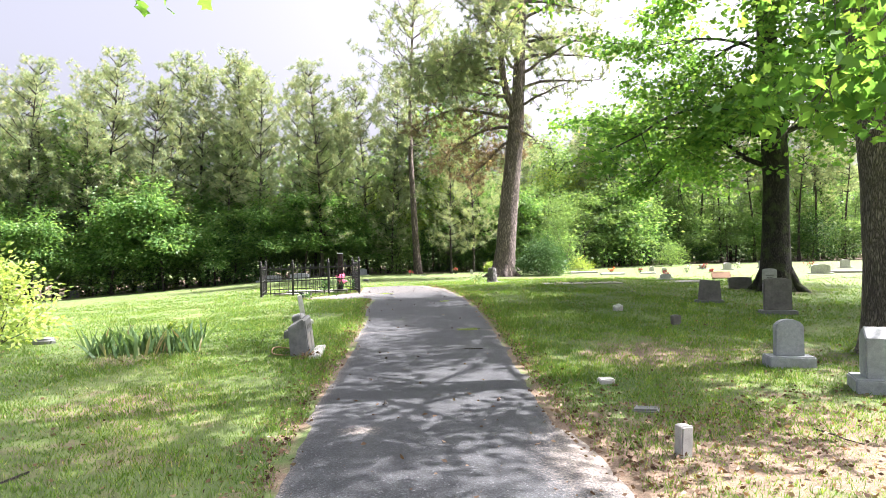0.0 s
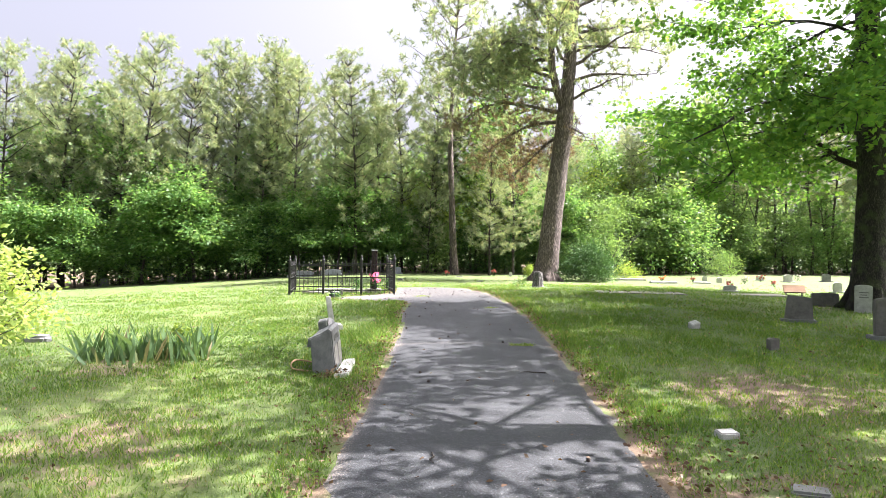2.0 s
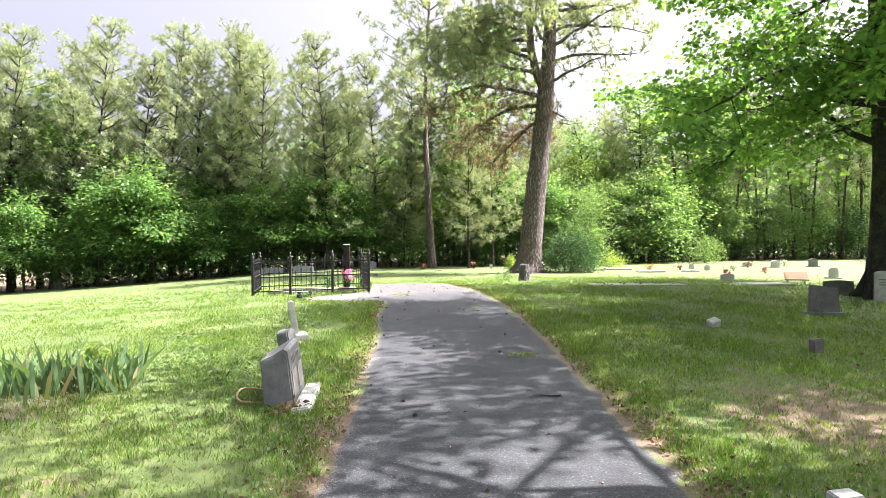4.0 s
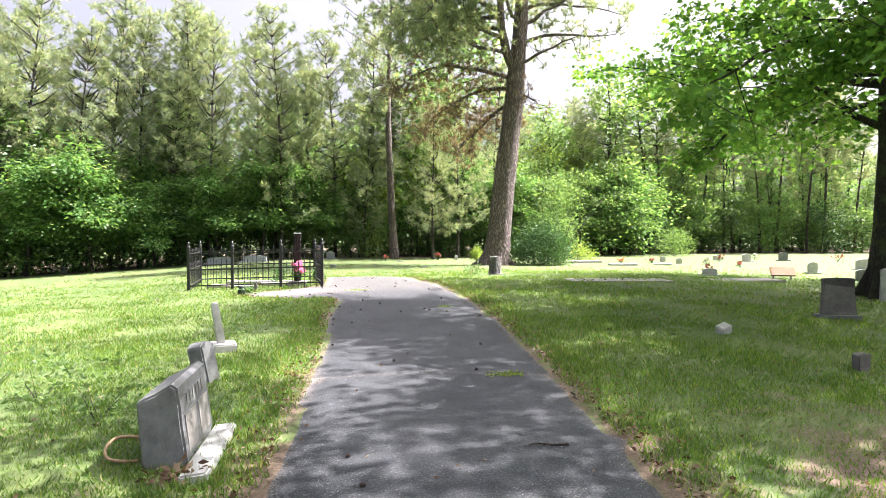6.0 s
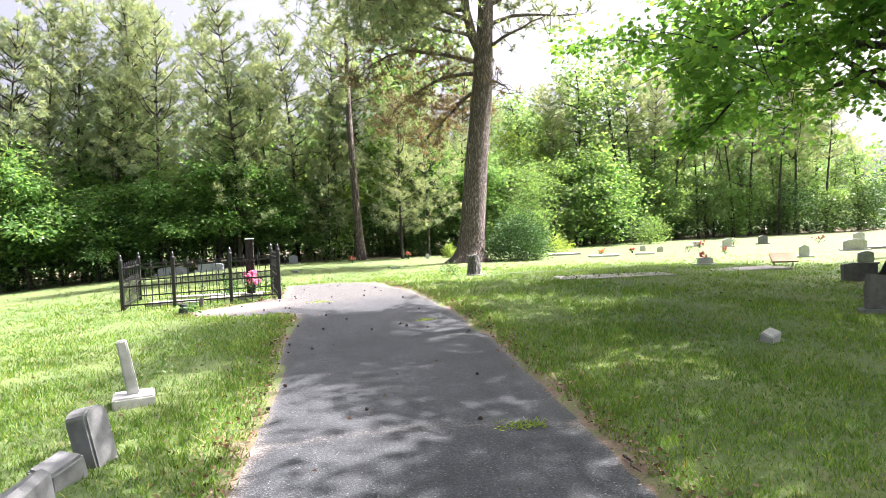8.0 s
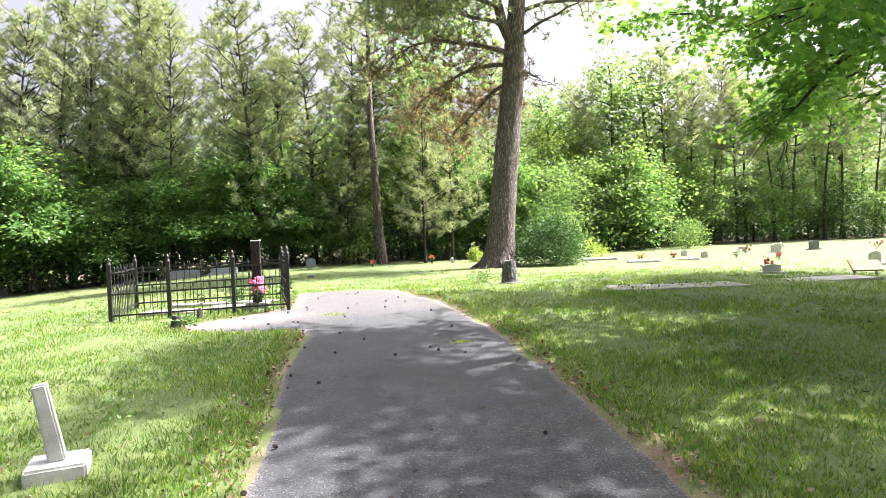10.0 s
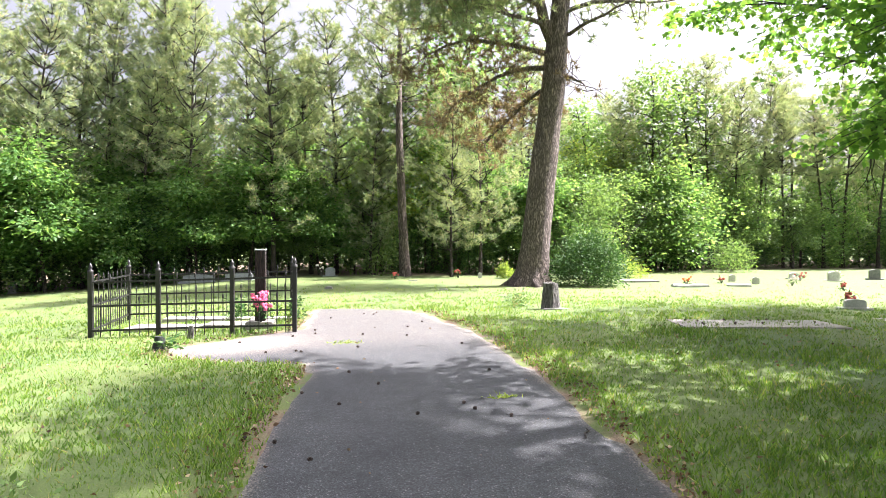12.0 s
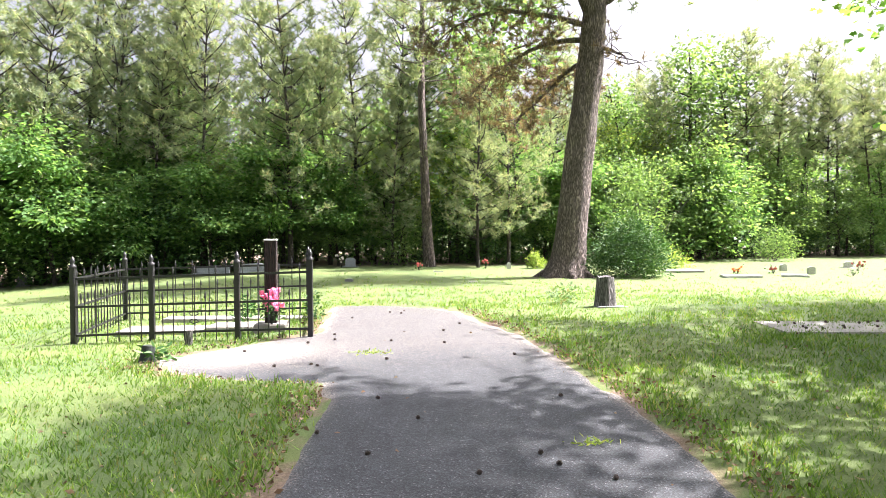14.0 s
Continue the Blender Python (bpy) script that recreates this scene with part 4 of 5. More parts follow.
def old_headstone():
    """Long block with a sloped rock-cut top, its lettered face turned to the drive, footplate in front."""
    t = thing("headstone", -2.09, 9.19, "weathered grey marble headstone with sloped top facing the drive", "headstone", "", 96, 0, 0, -0.02)
    t.matrix_basis = t.matrix_basis @ pose(0, 0, 0, -6, 0, 0)
    bm = outline_block([(-0.14, 0), (0.13, 0), (0.12, 0.51), (0.085, 0.54), (-0.13, 0.45)], 0.75, 0.014, 0.0)
    bm.transform(pose(0, 0, 0, 0, 0, -90))
    bmesh.ops.subdivide_edges(bm, edges=bm.edges[:], cuts=3, use_grid_fill=True)
    for v in bm.verts:
        top = max(0.0, min(1.0, (v.co.z - 0.40) / 0.08)) if v.co.y > -0.08 else 0.15
        v.co += noise.noise_vector(v.co * 9.0) * 0.006 + Vector((0, 0, 0.014 * top * noise.noise(v.co * 14.0)))
    body = part("body", bm, M_OLDSTONE, t)
    for k in range(6):
        part("letter", box(0.03, 0.005, 0.07, 0.37, 0, -0.2 + k * 0.08, -0.127), M_INK, body)
    for sx in (-0.17, 0.17):
        part("panel", box(0.26, 0.008, 0.24, 0.08, 0.002, sx, -0.128), M_CONCRETE, body)
    part("footplate", box(1.0, 0.16, 0.07, -0.02, 0.012, -0.14, -0.22, jitter=0.006), M_MARBLE, t, "pale marble footplate")


old_headstone()
ring = thing("wire_hoop", -2.37, 9.05, "pale bent wire wreath hoop lying beside a headstone", "wreath", "", 0, 14, 10, 0.05)
V, F = [], []
tube(V, F, [(0.15 * math.cos(a * 0.35), 0.15 * math.sin(a * 0.35), 0.01 * math.sin(a)) for a in range(17)], [0.011] * 17, 6)
part("hoop", (V, F), M_TAN, ring, smooth=True)

t = thing("fallen_stone", -2.62, 10.72, "low grey stone block tilted against a leaning marker", "stone", "", 70, 6, -10, -0.04)
part("stone", box(0.3, 0.22, 0.2, 0, 0.02, taper=0.88, jitter=0.01), M_OLDSTONE, t)
t = thing("dead_leaf_bunch", -1.93, 8.62, "bunch of faded red-brown dead flowers by a headstone", "flowers", "", 20)
P, D = clump_leaves([(0, 0, 0.05), (0.07, 0.02, 0.05), (-0.08, 0.03, 0.04)], 16, 0.04)
tagged(part("foliage", leaf_mesh("foliage", P, D, 0.07, 0.035), M_LITTER, t), kind="stuff")
small = thing("headstone", -2.52, 11.05, "small leaning grey marker with rounded top", "headstone", "", 76, 0, 0, -0.03)
small.matrix_basis = small.matrix_basis @ pose(0, 0, 0, -13, 0, 0)
part("tablet", outline_block(arch(0.22, 0.42, 0.06), 0.16, 0.015, 0.006), M_OLDSTONE, small)

ob = thing("obelisk_marker", -2.82, 12.45, "slender leaning marble post on a square base", "grave marker", "", 20, 0, 0, -0.02)
part("base", box(0.34, 0.32, 0.15, -0.02, 0.015, jitter=0.004), M_MARBLE, ob)
shaft = part("shaft", box(0.10, 0.085, 0.5, 0, 0.012, taper=0.84, jitter=0.003), M_MARBLE, ob, m=pose(0, 0, 0.125, 2, -9, 0))

tablet(4.12, 7.45, 0.32, 0.44, 0.11, -8, "grey granite headstone with rounded top on a base", M_GRANITE, 0.10, (0.52, 0.28, 0.15), text=0)
t = thing("headstone", 4.42, 6.1, "large grey granite headstone with sloped roof on a base", "headstone", "", -22, 0, 0, -0.02)
part("base", box(0.75, 0.42, 0.19, -0.03, 0.014), M_GRANITE, t)
bm = outline_block([(-0.14, 0), (0.14, 0), (0.14, 0.40), (0.0, 0.50), (-0.14, 0.40)], 0.55, 0.012)
bm.transform(pose(0, 0, 0, 0, 0, 90))
part("tablet", bm, M_GRANITE, t, m=pose(0, 0, 0.156))
tablet(6.6, 12.3, 0.5, 0.64, 0.14, -14, "dark stained stone tablet with pale patches on a base", M_DARKSTONE, 0.05, (0.66, 0.32, 0.1), base_m=M_OLDSTONE, jitter=0.006)
t = thing("headstone", 6.1, 14.3, "dark leaning headstone tilted on a pale broken base", "headstone", "", -18, 0, 0, -0.03)
part("base", box(0.62, 0.3, 0.09, 0, 0.012, jitter=0.01), M_OLDSTONE, t)
part("tablet", outline_block([(-0.24, 0), (0.26, 0), (0.2, 0.46), (-0.22, 0.47)], 0.13, 0.012, 0.006), M_DARKSTONE, t, m=pose(0, 0, 0.07, -9, 5, 0))
tablet(8.3, 17.4, 0.58, 0.36, 0.16, -14, "low dark grey granite slant headstone", M_DARKSTONE, 0.03, lean=-4)
tablet(8.55, 16.3, 0.34, 0.66, 0.09, -20, "thin white marble tablet headstone", M_MARBLE, 0.04, lean=2, text=3)
tablet(1.67, 4.4, 0.10, 0.24, 0.09, 18, "small upright pale footstone among dead leaves", M_MARBLE, 0.01, jitter=0.004, name="footstone", side=3)
tablet(4.15, 11.15, 0.16, 0.2, 0.1, 12, "small dark footstone in the grass", M_DARKSTONE, 0.02, jitter=0.006, name="footstone")
t = thing("flat_marker", 1.74, 6.75, "small white flush marble marker in the grass", "grave marker", "", 12, 4, 0, -0.02)
part("slab", box(0.16, 0.12, 0.075, 0, 0.01, jitter=0.004), M_MARBLE, t)
t = thing("flat_marker", 1.8, 5.6, "flat grey stone sunk in the grass", "grave marker", "", -20, 0, 0, -0.03)
part("slab", box(0.22, 0.17, 0.06, 0, 0.015, jitter=0.015), M_OLDSTONE, t)
t = thing("footstone", 3.66, 13.1, "small tilted white marble stone in the grass", "grave marker", "", 24, 0, 0, -0.03)
part("stone", box(0.18, 0.14, 0.2, -0.03, 0.012, jitter=0.006), M_MARBLE, t, m=pose(0, 0, 0, 18, -14, 0))
t = thing("fallen_stone", -6.85, 10.6, "low rough grey stone lying in the grass", "stone", "", 10, 0, 0, -0.02)
part("stone", box(0.32, 0.22, 0.13, 0, 0.04, jitter=0.04), M_OLDSTONE, t)

# concrete ledger slabs strewn with cones
for sx, sy, sw, sd, rz, lb in ((4.3, 19.35, 2.4, 0.9, -2, "flat concrete grave slab strewn with pine cones"), (7.4, 20.1, 2.5, 0.8, 6, "long flat concrete grave slab in the grass")):
    t = thing("grave_slab", sx, sy, lb, "grave slab", "concrete slabs", rz, 0, 0, -0.08)
    part("slab", box(sw, sd, 0.10, 0, 0.015, jitter=0.008), M_CONCRETE, t)

# weathered stump-like post by the drive
t = thing("wooden_stump", 1.71, 21.85, "weathered grey split wooden stump on a low stone", "stump", "", 8, 0, 0, -0.03)
bm = bmesh.new()
bmesh.ops.create_cone(bm, cap_ends=True, segments=18, radius1=0.19, radius2=0.14, depth=0.54)
bmesh.ops.subdivide_edges(bm, edges=[e for e in bm.edges if abs(e.verts[0].co.z - e.verts[1].co.z) > 0.2], cuts=5)
for v in bm.verts:
    a = math.atan2(v.co.y, v.co.x)
    k = 1 + 0.14 * noise.noise(Vector((math.cos(a) * 2.5, math.sin(a) * 2.5, v.co.z * 0.6)))
    v.co.x, v.co.y = v.co.x * k, v.co.y * k * 0.8
    v.co.z += 0.27 + (0.05 * noise.noise(Vector((v.co.x * 8, v.co.y * 8, 0))) if v.co.z > 0.2 else 0)
part("trunk", bm, M_STUMP, t)
part("stone", box(0.5, 0.3, 0.07, 0, 0.015, 0.05, -0.12, jitter=0.01), M_OLDSTONE, t)


BLOOMS = {}


def bloom_mesh(material, petal):
    key = (material.name, petal)
    if key not in BLOOMS:
        bm = bmesh.new()
        bmesh.ops.create_uvsphere(bm, u_segments=12, v_segments=7, radius=petal * 0.62)
        for v in bm.verts:
            a, e = math.atan2(v.co.y, v.co.x), v.co.z / petal
            v.co *= 1.0 + 0.3 * math.cos(a * 6 + e * 9) + 0.15 * math.cos(e * 16)
        BLOOMS[key] = bpy.data.meshes.new("bloom")
        bm.to_mesh(BLOOMS[key])
        bm.free()
        BLOOMS[key].materials.append(material)
    return BLOOMS[key]


def flowers(x, y, w, h, material, label, name="flower_bunch", green=M_POT, n=9, dz=0.0, petal=0.05):
    """Artificial flowers: wiry stems, leaves, and blooms of small petals."""
    t = thing(name, x, y, label, "flowers", "", rng.uniform(0, 360), 0, 0, dz)
    C = rng.normal(size=(n, 3)) * np.array([w / 3, w / 3, min(w / 3, h / 6)]) + np.array([0, 0, h * 0.78])
    for c in C:
        V, F = [], []
        tube(V, F, [(0, 0, -0.02), (c[0] * 0.5, c[1] * 0.5, c[2] * 0.6), tuple(c)], [0.006, 0.005, 0.003], 4)
        part("stem", (V, F), green, t)
        part("bloom", bloom_mesh(material, petal), None, t, m=Matrix.Translation(c))
    P, D = clump_leaves(C * np.array([1.1, 1.1, 0.7]), 3, petal * 1.2, 1.0)
    tagged(part("foliage", leaf_mesh("foliage", P, D, petal * 1.6, petal * 0.6), M_SHRUB, t), kind="stuff")
    return t


# plants and pots near the drive
t = thing("flower_pot", -4.22, 18.62, "dark overturned flower pot with green ribbon leaves", "flower pot", "", 30, 0, 0, -0.01)
V, F = [], []
tube(V, F, [(-0.05, 0, 0.0), (-0.05, 0, 0.025), (-0.05, 0, 0.03), (-0.035, 0, 0.15), (-0.03, 0, 0.19), (-0.03, 0, 0.185)], [0.095, 0.095, 0.085, 0.072, 0.066, 0.05], 18)
part("pot", (V, F), M_POT, t)
P, D = clump_leaves([(0.05, -0.05, 0.10), (0.10, -0.05, 0.06), (0.0, -0.09, 0.13)], 16, 0.05)
part("leaves", leaf_mesh("leaves", P, D, 0.12, 0.035), M_SHRUB, t)
t = thing("wooden_stake", -4.22, 19.62, "short weathered wooden stake by the fence", "stake", "", 0, 0, 3, -0.02)
part("stake", box(0.09, 0.07, 0.2, 0, 0.012, taper=0.85, jitter=0.006), M_STUMP, t)


def sword_leaves(x, y, w, d, n, h, label, name="iris_clump"):
    t = thing(name, x, y, label, "plant", "", 12)
    P = np.stack([rng.uniform(-w / 2, w / 2, n), rng.normal(size=n) * d / 4, np.zeros(n) - 0.01], axis=1)
    L = h * rng.uniform(0.4, 1.12, n)
    D = np.stack([rng.normal(size=n) * 0.3, rng.normal(size=n) * 0.3, np.ones(n)], axis=1)
    S = np.cross(D, rng.normal(size=(n, 3)))
    S /= np.linalg.norm(S, axis=1)[:, None]
    wd = 0.042
    Lc = L[:, None]
    co = np.stack([P - S * wd * 0.4, P + S * wd * 0.4, P + D * Lc * 0.6 + S * wd * 0.5, P + D * Lc + D * np.array([0.3, 0.3, -0.1]) * Lc * 0.4, P + D * Lc * 0.6 - S * wd * 0.5], axis=1).reshape(-1, 3)
    tagged(part("foliage", polys("foliage", co, 5), M_IRIS, t), kind="stuff")
    return t


t = sword_leaves(-4.55, 9.5, 1.55, 0.8, 250, 0.46, "clump of green sword-shaped iris leaves in the lawn")
P, D = clump_leaves([(0.42, -0.05, 0.40), (0.5, -0.1, 0.36), (0.37, 0.0, 0.42)], 10, 0.035)
tagged(part("bloom", leaf_mesh("bloom", P, D, 0.07, 0.05), M_YELLOW, t, "yellow iris bloom"), kind="stuff")


# ---- fenced plot ----
def fence():
    t = thing("iron_fence", -4.3, 20.0, "black iron picket fence with finials around a grave plot", "fence")
    org = Vector((-4.3, 20.0, ground_z(-4.3, 20.0)))
    corner = {"a": (-5.83, 19.85), "b": (-4.84, 19.95), "c": (-3.69, 19.93), "d": (-2.70, 19.85), "e": (-3.27, 22.35), "g": (-6.35, 22.2)}

    def at(p):
        return Vector((p[0], p[1], ground_z(*p))) - org

    def post(p):
        V, F = [], []
        q = at(p)
        po = part("post", box(0.065, 0.065, 1.06, -0.03, 0.006), M_IRON, t, m=Matrix.Translation(q))
        tube(V, F, [(0, 0, 1.02), (0, 0, 1.05), (0, 0, 1.07), (0, 0, 1.10), (0, 0, 1.13), (0, 0, 1.17)], [0.045, 0.045, 0.018, 0.034, 0.022, 0.003], 10)
        part("finial", (V, F), M_IRON, po, smooth=True)

    def panel(p, q, gate=False):
        a, b = at(p), at(q)
        d = b - a
        ang = math.atan2(d.y, d.x)
        ln = Vector((d.x, d.y)).length
        holder = t
        for z in (0.1, 0.48, 0.85):
            bm = box(ln - 0.05, 0.028, 0.03, z, 0.004, ln / 2)
            for v in bm.verts:
                v.co.z += d.z * v.co.x / ln
            part("rail", bm, M_IRON, holder, m=Matrix.Translation(a) @ pose(0, 0, 0, 0, 0, math.degrees(ang)))
        n = max(2, round(ln / 0.14))
        for i in range(1, n):
            u = i / n
            long = i % 2 == 0
            part("picket", PICKET[0 if long else 1], M_IRON, holder, m=Matrix.Translation(a + d * u))
        if gate:
            mid = a + d * 0.5 + Vector((0, -0.03, 0))
            for sx in (-1, 1):
                for sz in (-1, 1):
                    V, F = [], []
                    tube(V, F, [(sx * (0.015 + 0.055 * math.sin(k * 0.45) * (1 - k / 16)), 0, 0.31 + sz * (0.02 + 0.012 * k * (1 - k / 22))) for k in range(12)], [0.007] * 12, 6)
                    part("scroll", (V, F), M_IRON, holder, "curled iron gate scroll", m=Matrix.Translation(mid))

    for p in corner.values():
        post(p)
    for p, q, g in (("a", "b", False), ("b", "c", True), ("c", "d", False), ("d", "e", False), ("e", "g", False), ("g", "a", False)):
        panel(corner[p], corner[q], g)


def picket_mesh(top):
    V, F = [], []
    tube(V, F, [(0, 0, 0.0), (0, 0, top - 0.10), (0, 0, top - 0.09), (0, 0, top - 0.05), (0, 0, top)], [0.008, 0.008, 0.016, 0.014, 0.001], 6)
    me = bpy.data.meshes.new("picket")
    me.from_pydata(V, [], F)
    me.materials.append(M_IRON)
    return me


PICKET = [picket_mesh(1.0), picket_mesh(0.66)]
fence()

t = thing("wooden_pillar", -3.41, 20.55, "dark red-brown square wooden pillar with white cap on a stone base", "grave marker", "", 6, 0, 0, -0.02)
part("base", box(0.44, 0.42, 0.14, 0, 0.015, jitter=0.006), M_CONCRETE, t)
part("post", box(0.17, 0.15, 1.18, 0.136, 0.008, taper=0.97), M_POSTWOOD, t)
part("cap", box(0.178, 0.158, 0.022, 1.313, 0.005), M_WHITE, t, "white painted cap")
flowers(-3.37, 20.40, 0.22, 0.50, M_PINK, "bunch of pink silk flowers tied to the pillar", "flower_bunch", n=26, dz=0.1, petal=0.055)
for sx, sy, sw, sd, lb in ((-5.05, 20.75, 1.15, 0.6, "pale concrete grave slab inside the iron fence"), (-3.95, 20.95, 0.95, 0.55, "grey concrete grave slab inside the iron fence"), (-4.3, 21.85, 2.4, 0.35, "low concrete kerb slab inside the iron fence")):
    t = thing("grave_slab", sx, sy, lb, "grave slab", "fenced slabs", 2, 0, 0, -0.03)
    part("slab", box(sw, sd, 0.08, 0, 0.012, jitter=0.005), M_CONCRETE, t)
shrub(-4.15, 21.55, 0.3, 0.5, "dark green artificial plant inside the fence", M_SHRUB, 0.07, 16, 14)
shrub(-3.05, 21.6, 0.25, 0.45, "dark green artificial plant beside the pillar", M_SHRUB, 0.06, 14, 14)
shrub(1.15, 22.7, 0.55, 0.35, "small grey green weed clump in the lawn", M_IRIS, 0.07, 16, 12)
shrub(-2.95, 13.6, 0.3, 0.2, "small leafy weed by a marker", M_LIGHT, 0.06, 6, 8)

def weed_patch(x, y, w, n):
    t = thing("weed_patch", x, y, "flat patch of pale weeds growing through the asphalt", "weeds", "weeds in the drive", 0, 0, 0, 0.004)
    P = rng.normal(size=(n, 3)) * np.array([w / 3, w / 6, 0.0]) + np.array([0, 0, 0.004])
    D = rng.normal(size=(n, 3)) * np.array([1, 1, 0.3]) + np.array([0, 0, 0.45])
    tagged(part("foliage", leaf_mesh("foliage", P, D, 0.05, 0.012), M_YELLOW, t), kind="stuff")


weed_patch(0.42, 11.1, 0.3, 130)
weed_patch(0.05, 15.7, 0.22, 60)
weed_patch(-1.75, 18.6, 0.35, 90)

# ---- far graves ----
FAR = [(-10.2, 36.6, 1.5, 0.42, 0.2, 4, M_GRANITE, "low wide grey granite double headstone"), (-8.4, 36.2, 1.3, 0.42, 0.2, 2, M_GRANITE, "low wide grey granite headstone"), (-21.2, 35.6, 0.5, 0.6, 0.12, 10, M_OLDSTONE, "small grey headstone by the woodland"),
       (-17.9, 36.6, 0.4, 0.5, 0.12, -5, M_OLDSTONE, "small weathered grey headstone by the woodland"), (-4.9, 38.0, 0.5, 0.5, 0.14, 0, M_GRANITE, "grey headstone with pale flowers by the woodland"), (-3.8, 30.4, 0.28, 0.16, 0.2, 0, M_OLDSTONE, "small low stone in the lawn"),
       (1.65, 36.4, 0.2, 0.4, 0.1, 0, M_MARBLE, "narrow white headstone by the woodland"), (8.0, 22.4, 0.46, 0.24, 0.12, -12, M_MARBLE, "low white marble headstone in the sun"), (13.5, 26.1, 0.36, 0.5, 0.12, -16, M_MARBLE, "upright pale headstone in the sun"),
       (11.8, 33.2, 0.3, 0.4, 0.12, -8, M_MARBLE, "small rounded grey headstone"), (12.2, 21.9, 0.42, 0.42, 0.14, -18, M_OLDSTONE, "squat grey headstone beyond the shade tree"), (17.3, 28.5, 0.9, 0.55, 0.2, -20, M_MARBLE, "broad white headstone in the sun"),
       (11.6, 34.6, 0.28, 0.42, 0.14, -5, M_MARBLE, "small grey headstone with rounded top"), (16.0, 35.0, 0.5, 0.5, 0.14, -5, M_MARBLE, "grey granite headstone near the woodland"), (18.6, 36.2, 0.5, 0.55, 0.14, -12, M_OLDSTONE, "grey headstone near the woodland"),
       (22.0, 34.0, 0.55, 0.6, 0.15, -12, M_MARBLE, "pale headstone near the woodland"), (15.2, 36.4, 0.45, 0.32, 0.14, -8, M_MARBLE, "low grey headstone near the woodland")]
for fx, fy, w, h, d, rz, mt, lb in FAR:
    tablet(fx, fy, w * 0.85, h * 0.72, d, rz, lb, mt, min(0.1, h * 0.2), (w + 0.14, d + 0.14, 0.07) if w > 0.35 else None)
for fx, fy, w, rz, lb in ((7.1, 34.4, 2.6, 4, "pale mounded concrete grave slab in the sun"), (10.5, 31.9, 0.8, -20, "tilted white marble slab in the sun"), (8.6, 31.6, 1.2, 0, "flat pale grave slab in the sun"), (19.0, 29.2, 1.8, -14, "white concrete grave slab in the sun"), (-1.15, 34.6, 0.4, 6, "small pale flat stone in the lawn"), (-0.1, 29.8, 0.3, 10, "small flat white stone in the grass")):
    t = thing("grave_slab", fx, fy, lb, "grave slab", "far slabs", rz, 0, 0, -0.04)
    part("slab", box(w, w * 0.42, 0.13 if w > 0.5 else 0.10, 0, 0.03, jitter=0.02), M_CONCRETE if w > 1.5 else M_MARBLE, t)
t = thing("plaque_stand", 9.6, 21.5, "slanted bronze plaque on two short legs", "plaque", "", -16)
for sx in (-0.22, 0.22):
    part("leg", box(0.04, 0.05, 0.24, -0.03, 0.005, sx), M_CONCRETE, t)
part("board", box(0.62, 0.34, 0.04, 0, 0.006), M_BRASS, t, m=pose(0, 0, 0.2, 38, 0, 0))
for fx, fy, w, h, mt, lb in ((8.65, 32.0, 0.4, 0.45, M_ORANGE, "orange silk flowers on a far grave"), (-1.9, 35.6, 0.3, 0.3, M_RED, "small red silk flowers on a far grave"), (0.75, 36.6, 0.45, 0.45, M_RED, "dark red silk flowers on a far grave"), (-5.2, 37.6, 0.5, 0.65, M_PALE, "pale silk flowers on a far grave"),
                        (8.1, 22.7, 0.25, 0.36, M_RED, "red silk flowers behind a low headstone"), (10.6, 33.4, 0.3, 0.3, M_RED, "red silk flowers by a tilted slab"), (12.6, 32.2, 0.4, 0.35, M_PALE, "pale silk flowers on a far grave"), (14.6, 35.0, 0.5, 0.4, M_RED, "faded red silk flowers near the woodland"),
                        (17.5, 37.0, 0.5, 0.4, M_PALE, "pale silk flowers near the woodland"), (20.3, 34.5, 0.5, 0.4, M_RED, "red silk flowers near the woodland"), (12.9, 29.9, 0.35, 0.28, M_RED, "low faded red flowers in the lawn"), (4.0, 35.0, 0.6, 0.35, M_PALE, "white silk flowers by the evergreen bush")):
    flowers(fx, fy, w * 0.7, h * 0.85, mt, lb, petal=0.06)

# ---- loose things on the ground ----
def cone_mesh():
    bm = bmesh.new()
    bmesh.ops.create_uvsphere(bm, u_segments=10, v_segments=8, radius=0.015)
    for v in bm.verts:
        a, k = math.atan2(v.co.y, v.co.x), round((v.co.z + 0.017) / 0.0043)
        s = 1.0 + 0.22 * math.cos(a * 5 + k * 1.6)
        v.co = Vector((v.co.x * s, v.co.y * s, v.co.z * 1.35))
    bm.transform(pose(0, 0, 0.015, 80, 0, 0))
    me = bpy.data.meshes.new("pine_cone")
    bm.to_mesh(me)
    bm.free()
    me.materials.append(M_CONE)
    return me


CONE = cone_mesh()
spots = random.Random(5)
CONES = [(spots.uniform(-2.4, 0.3), spots.uniform(14.2, 22.6)) for _ in range(28)] + [(spots.uniform(-3.9, -2.2), spots.uniform(18.0, 19.6)) for _ in range(9)]
CONES += [(spots.uniform(3.3, 5.3), spots.uniform(19.1, 19.7)) for _ in range(14)] + [(spots.uniform(-1.8, -1.2), spots.uniform(11, 15)) for _ in range(4)] + [(spots.uniform(-1, 0.8), spots.uniform(5, 13)) for _ in range(6)]
for cx, cy in CONES:
    on_slab = cx > 3
    c = part("pine_cone", CONE, None, m=pose(cx, cy, ground_z(cx, cy) + (0.022 if on_slab else 0.004 if off_road(cx, cy) < -0.1 else 0.01), 0, 0, spots.uniform(0, 360)))
    tagged(c, "small dark brown open pine cone on the ground", "pine cone", "fallen pine cones")


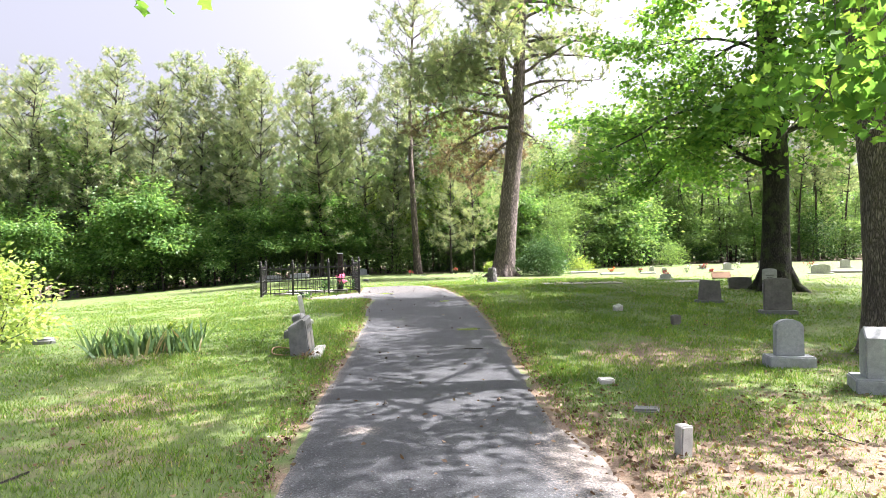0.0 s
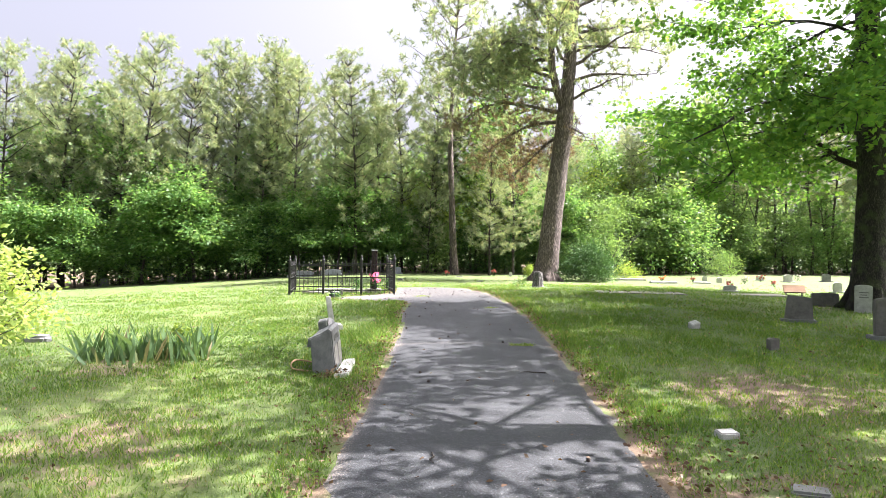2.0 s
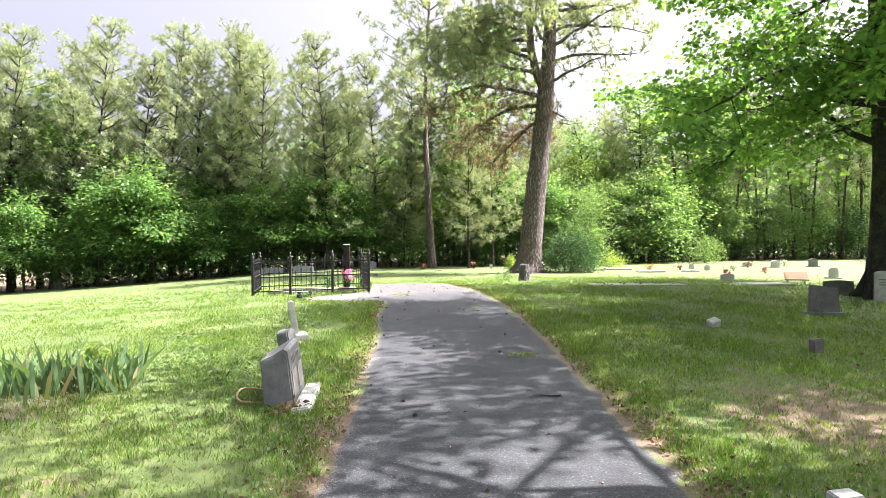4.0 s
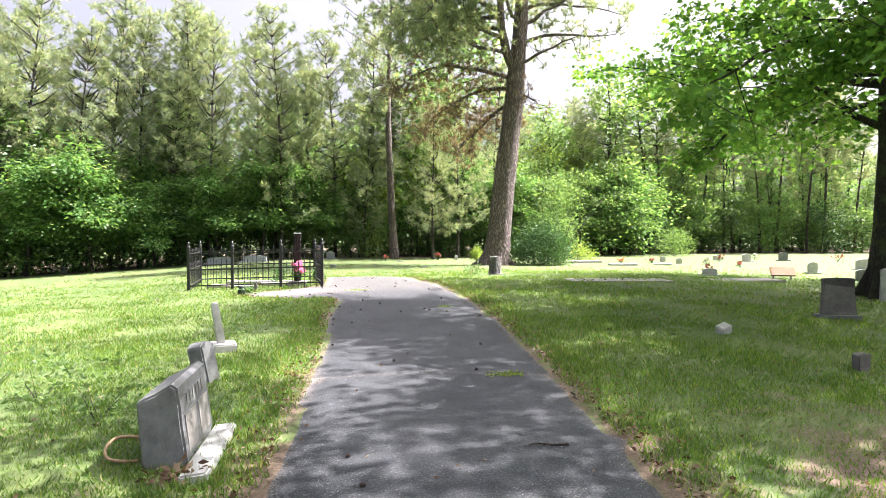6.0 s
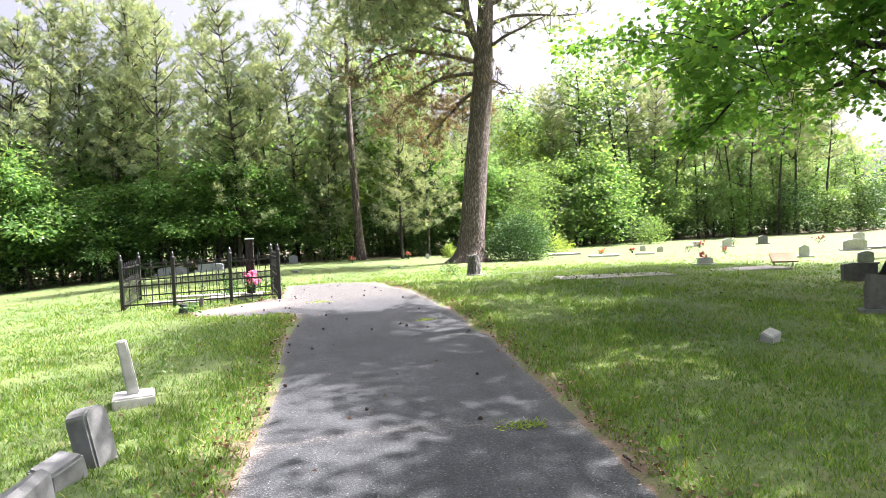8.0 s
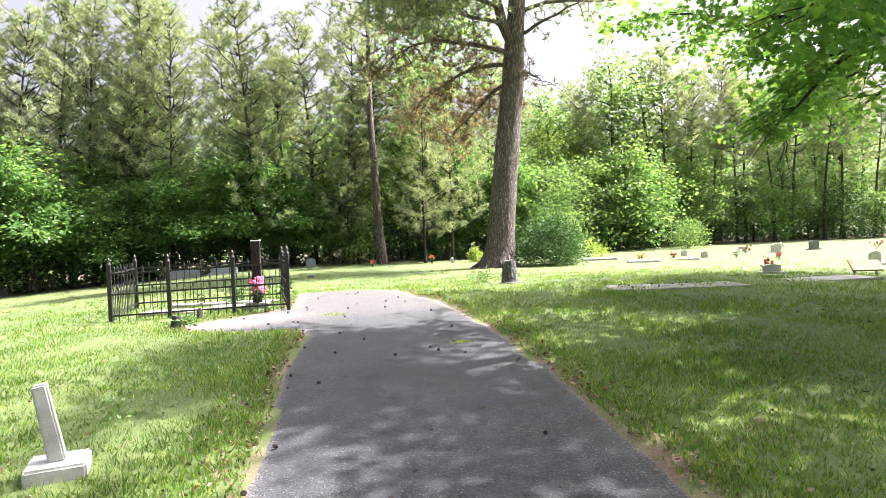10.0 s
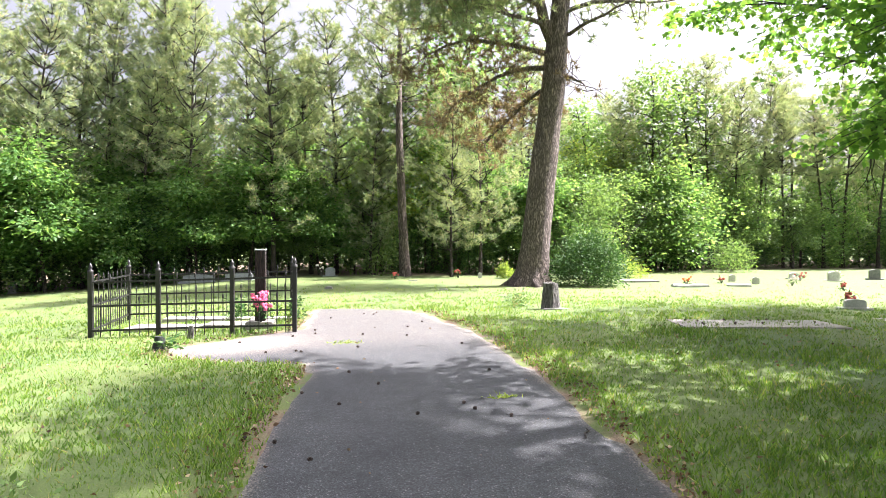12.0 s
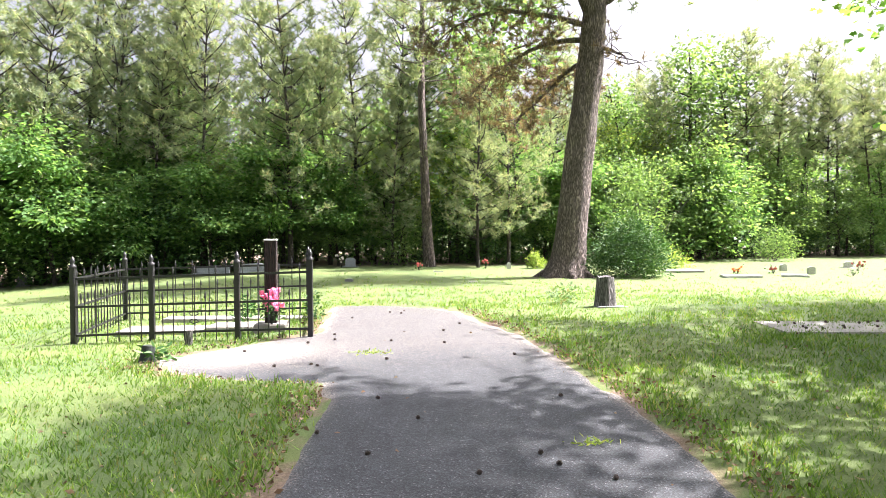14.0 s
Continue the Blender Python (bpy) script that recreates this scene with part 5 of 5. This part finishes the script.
def sticks():
    for sx, sy, ln in ((0.55, 9.1, 0.3), (-2.9, 4.3, 0.45), (0.9, 10.4, 0.25), (-0.6, 6.1, 0.2), (0.5, 14.6, 0.22), (2.9, 4.9, 0.4)):
        V, F = [], []
        tube(V, F, [(0, 0, 0.012), (ln * 0.4, 0.03, 0.014), (ln * 0.7, 0.01, 0.016), (ln, 0.05, 0.012)], [0.009, 0.008, 0.006, 0.003], 5)
        s = part("twig", (V, F), M_WOODBARK, m=pose(sx, sy, ground_z(sx, sy) + 0.004, 0, 0, spots.uniform(0, 360)))
        tagged(s, "small bare fallen twig on the ground", "twig", "fallen twigs")


sticks()


def litter():
    P = []
    while len(P) < 9000:
        k = rng.random()
        if k < 0.3:
            q = (rng.normal(2.4, 1.5), rng.normal(4.6, 1.3))
        elif k < 0.75:
            yy = rng.uniform(2, 22)
            a, b = road_edges(yy)
            q = ((a - abs(rng.normal(0, 0.22))) if rng.random() < 0.5 else (b + abs(rng.normal(0, 0.2))), yy)
        else:
            q = (rng.uniform(-7, 8), rng.uniform(2, 20))
        e = off_road(*q)
        if e > -0.15 or rng.random() < 0.2:
            P.append((*q, ground_z(*q) + (0.014 if e < 0 else 0.012 + 0.02 * rng.random())))
    P = np.array(P)
    D = rng.normal(size=P.shape)
    D[:, 2] *= 0.25
    s = 0.036 * (0.5 + rng.random(len(P)))
    ob = part("leaf_litter", leaf_mesh("leaf_litter", P, D, s, s * 0.6), M_LITTER)
    tagged(ob, "scattered dry brown leaves and straw on the grass", "leaf litter", kind="stuff")


litter()


def grass():
    """Blades over the lawn, densest beside the drive."""
    P, Hh = [], []
    want = 150000
    while len(P) < want:
        n = 60000
        y = rng.normal(9.0, 7.5, n)
        x = rng.normal(0, 1, n) * (2.2 + 0.22 * abs(y)) + rng.choice([-2.6, 2.6], n)
        for a, b in zip(x, y):
            e = off_road(a, b)
            if e < 0.02 or b < -6:
                continue
            bn = bareness(a, b)
            tone = noise.noise(Vector((a * 1.1, b * 1.1, 2.0))) * 0.5 + 0.5
            if rng.random() < (bn - 0.12) * 0.9 or rng.random() > 0.45 + 0.75 * tone:
                continue
            P.append((a, b, ground_z(a, b)))
            Hh.append((0.022 + 0.05 * tone * rng.random() + (0.03 if 0.1 < e < 0.5 and rng.random() < 0.3 else 0)) * (1.0 + 0.02 * b))
            if len(P) >= want:
                break
    P, Hh = np.repeat(np.array(P), 3, axis=0), np.repeat(np.array(Hh), 3)
    n = len(P)
    P[:, :2] += rng.normal(size=(n, 2)) * 0.035
    Hh = Hh * rng.uniform(0.6, 1.2, n)
    S = rng.normal(size=(n, 3))
    S[:, 2] = 0
    S /= np.linalg.norm(S, axis=1)[:, None]
    w = (0.0032 + 0.00026 * abs(P[:, 1]))[:, None]
    tip = P + np.stack([rng.normal(size=n) * 0.45 * Hh, rng.normal(size=n) * 0.45 * Hh, Hh], axis=1)
    co = np.stack([P - S * w, P + S * w, tip], axis=1).reshape(-1, 3)
    ob = part("grass", polys("grass", co, 3), M_GRASS)
    tagged(ob, "short mown green grass blades of the lawn", "grass", kind="stuff")


grass()
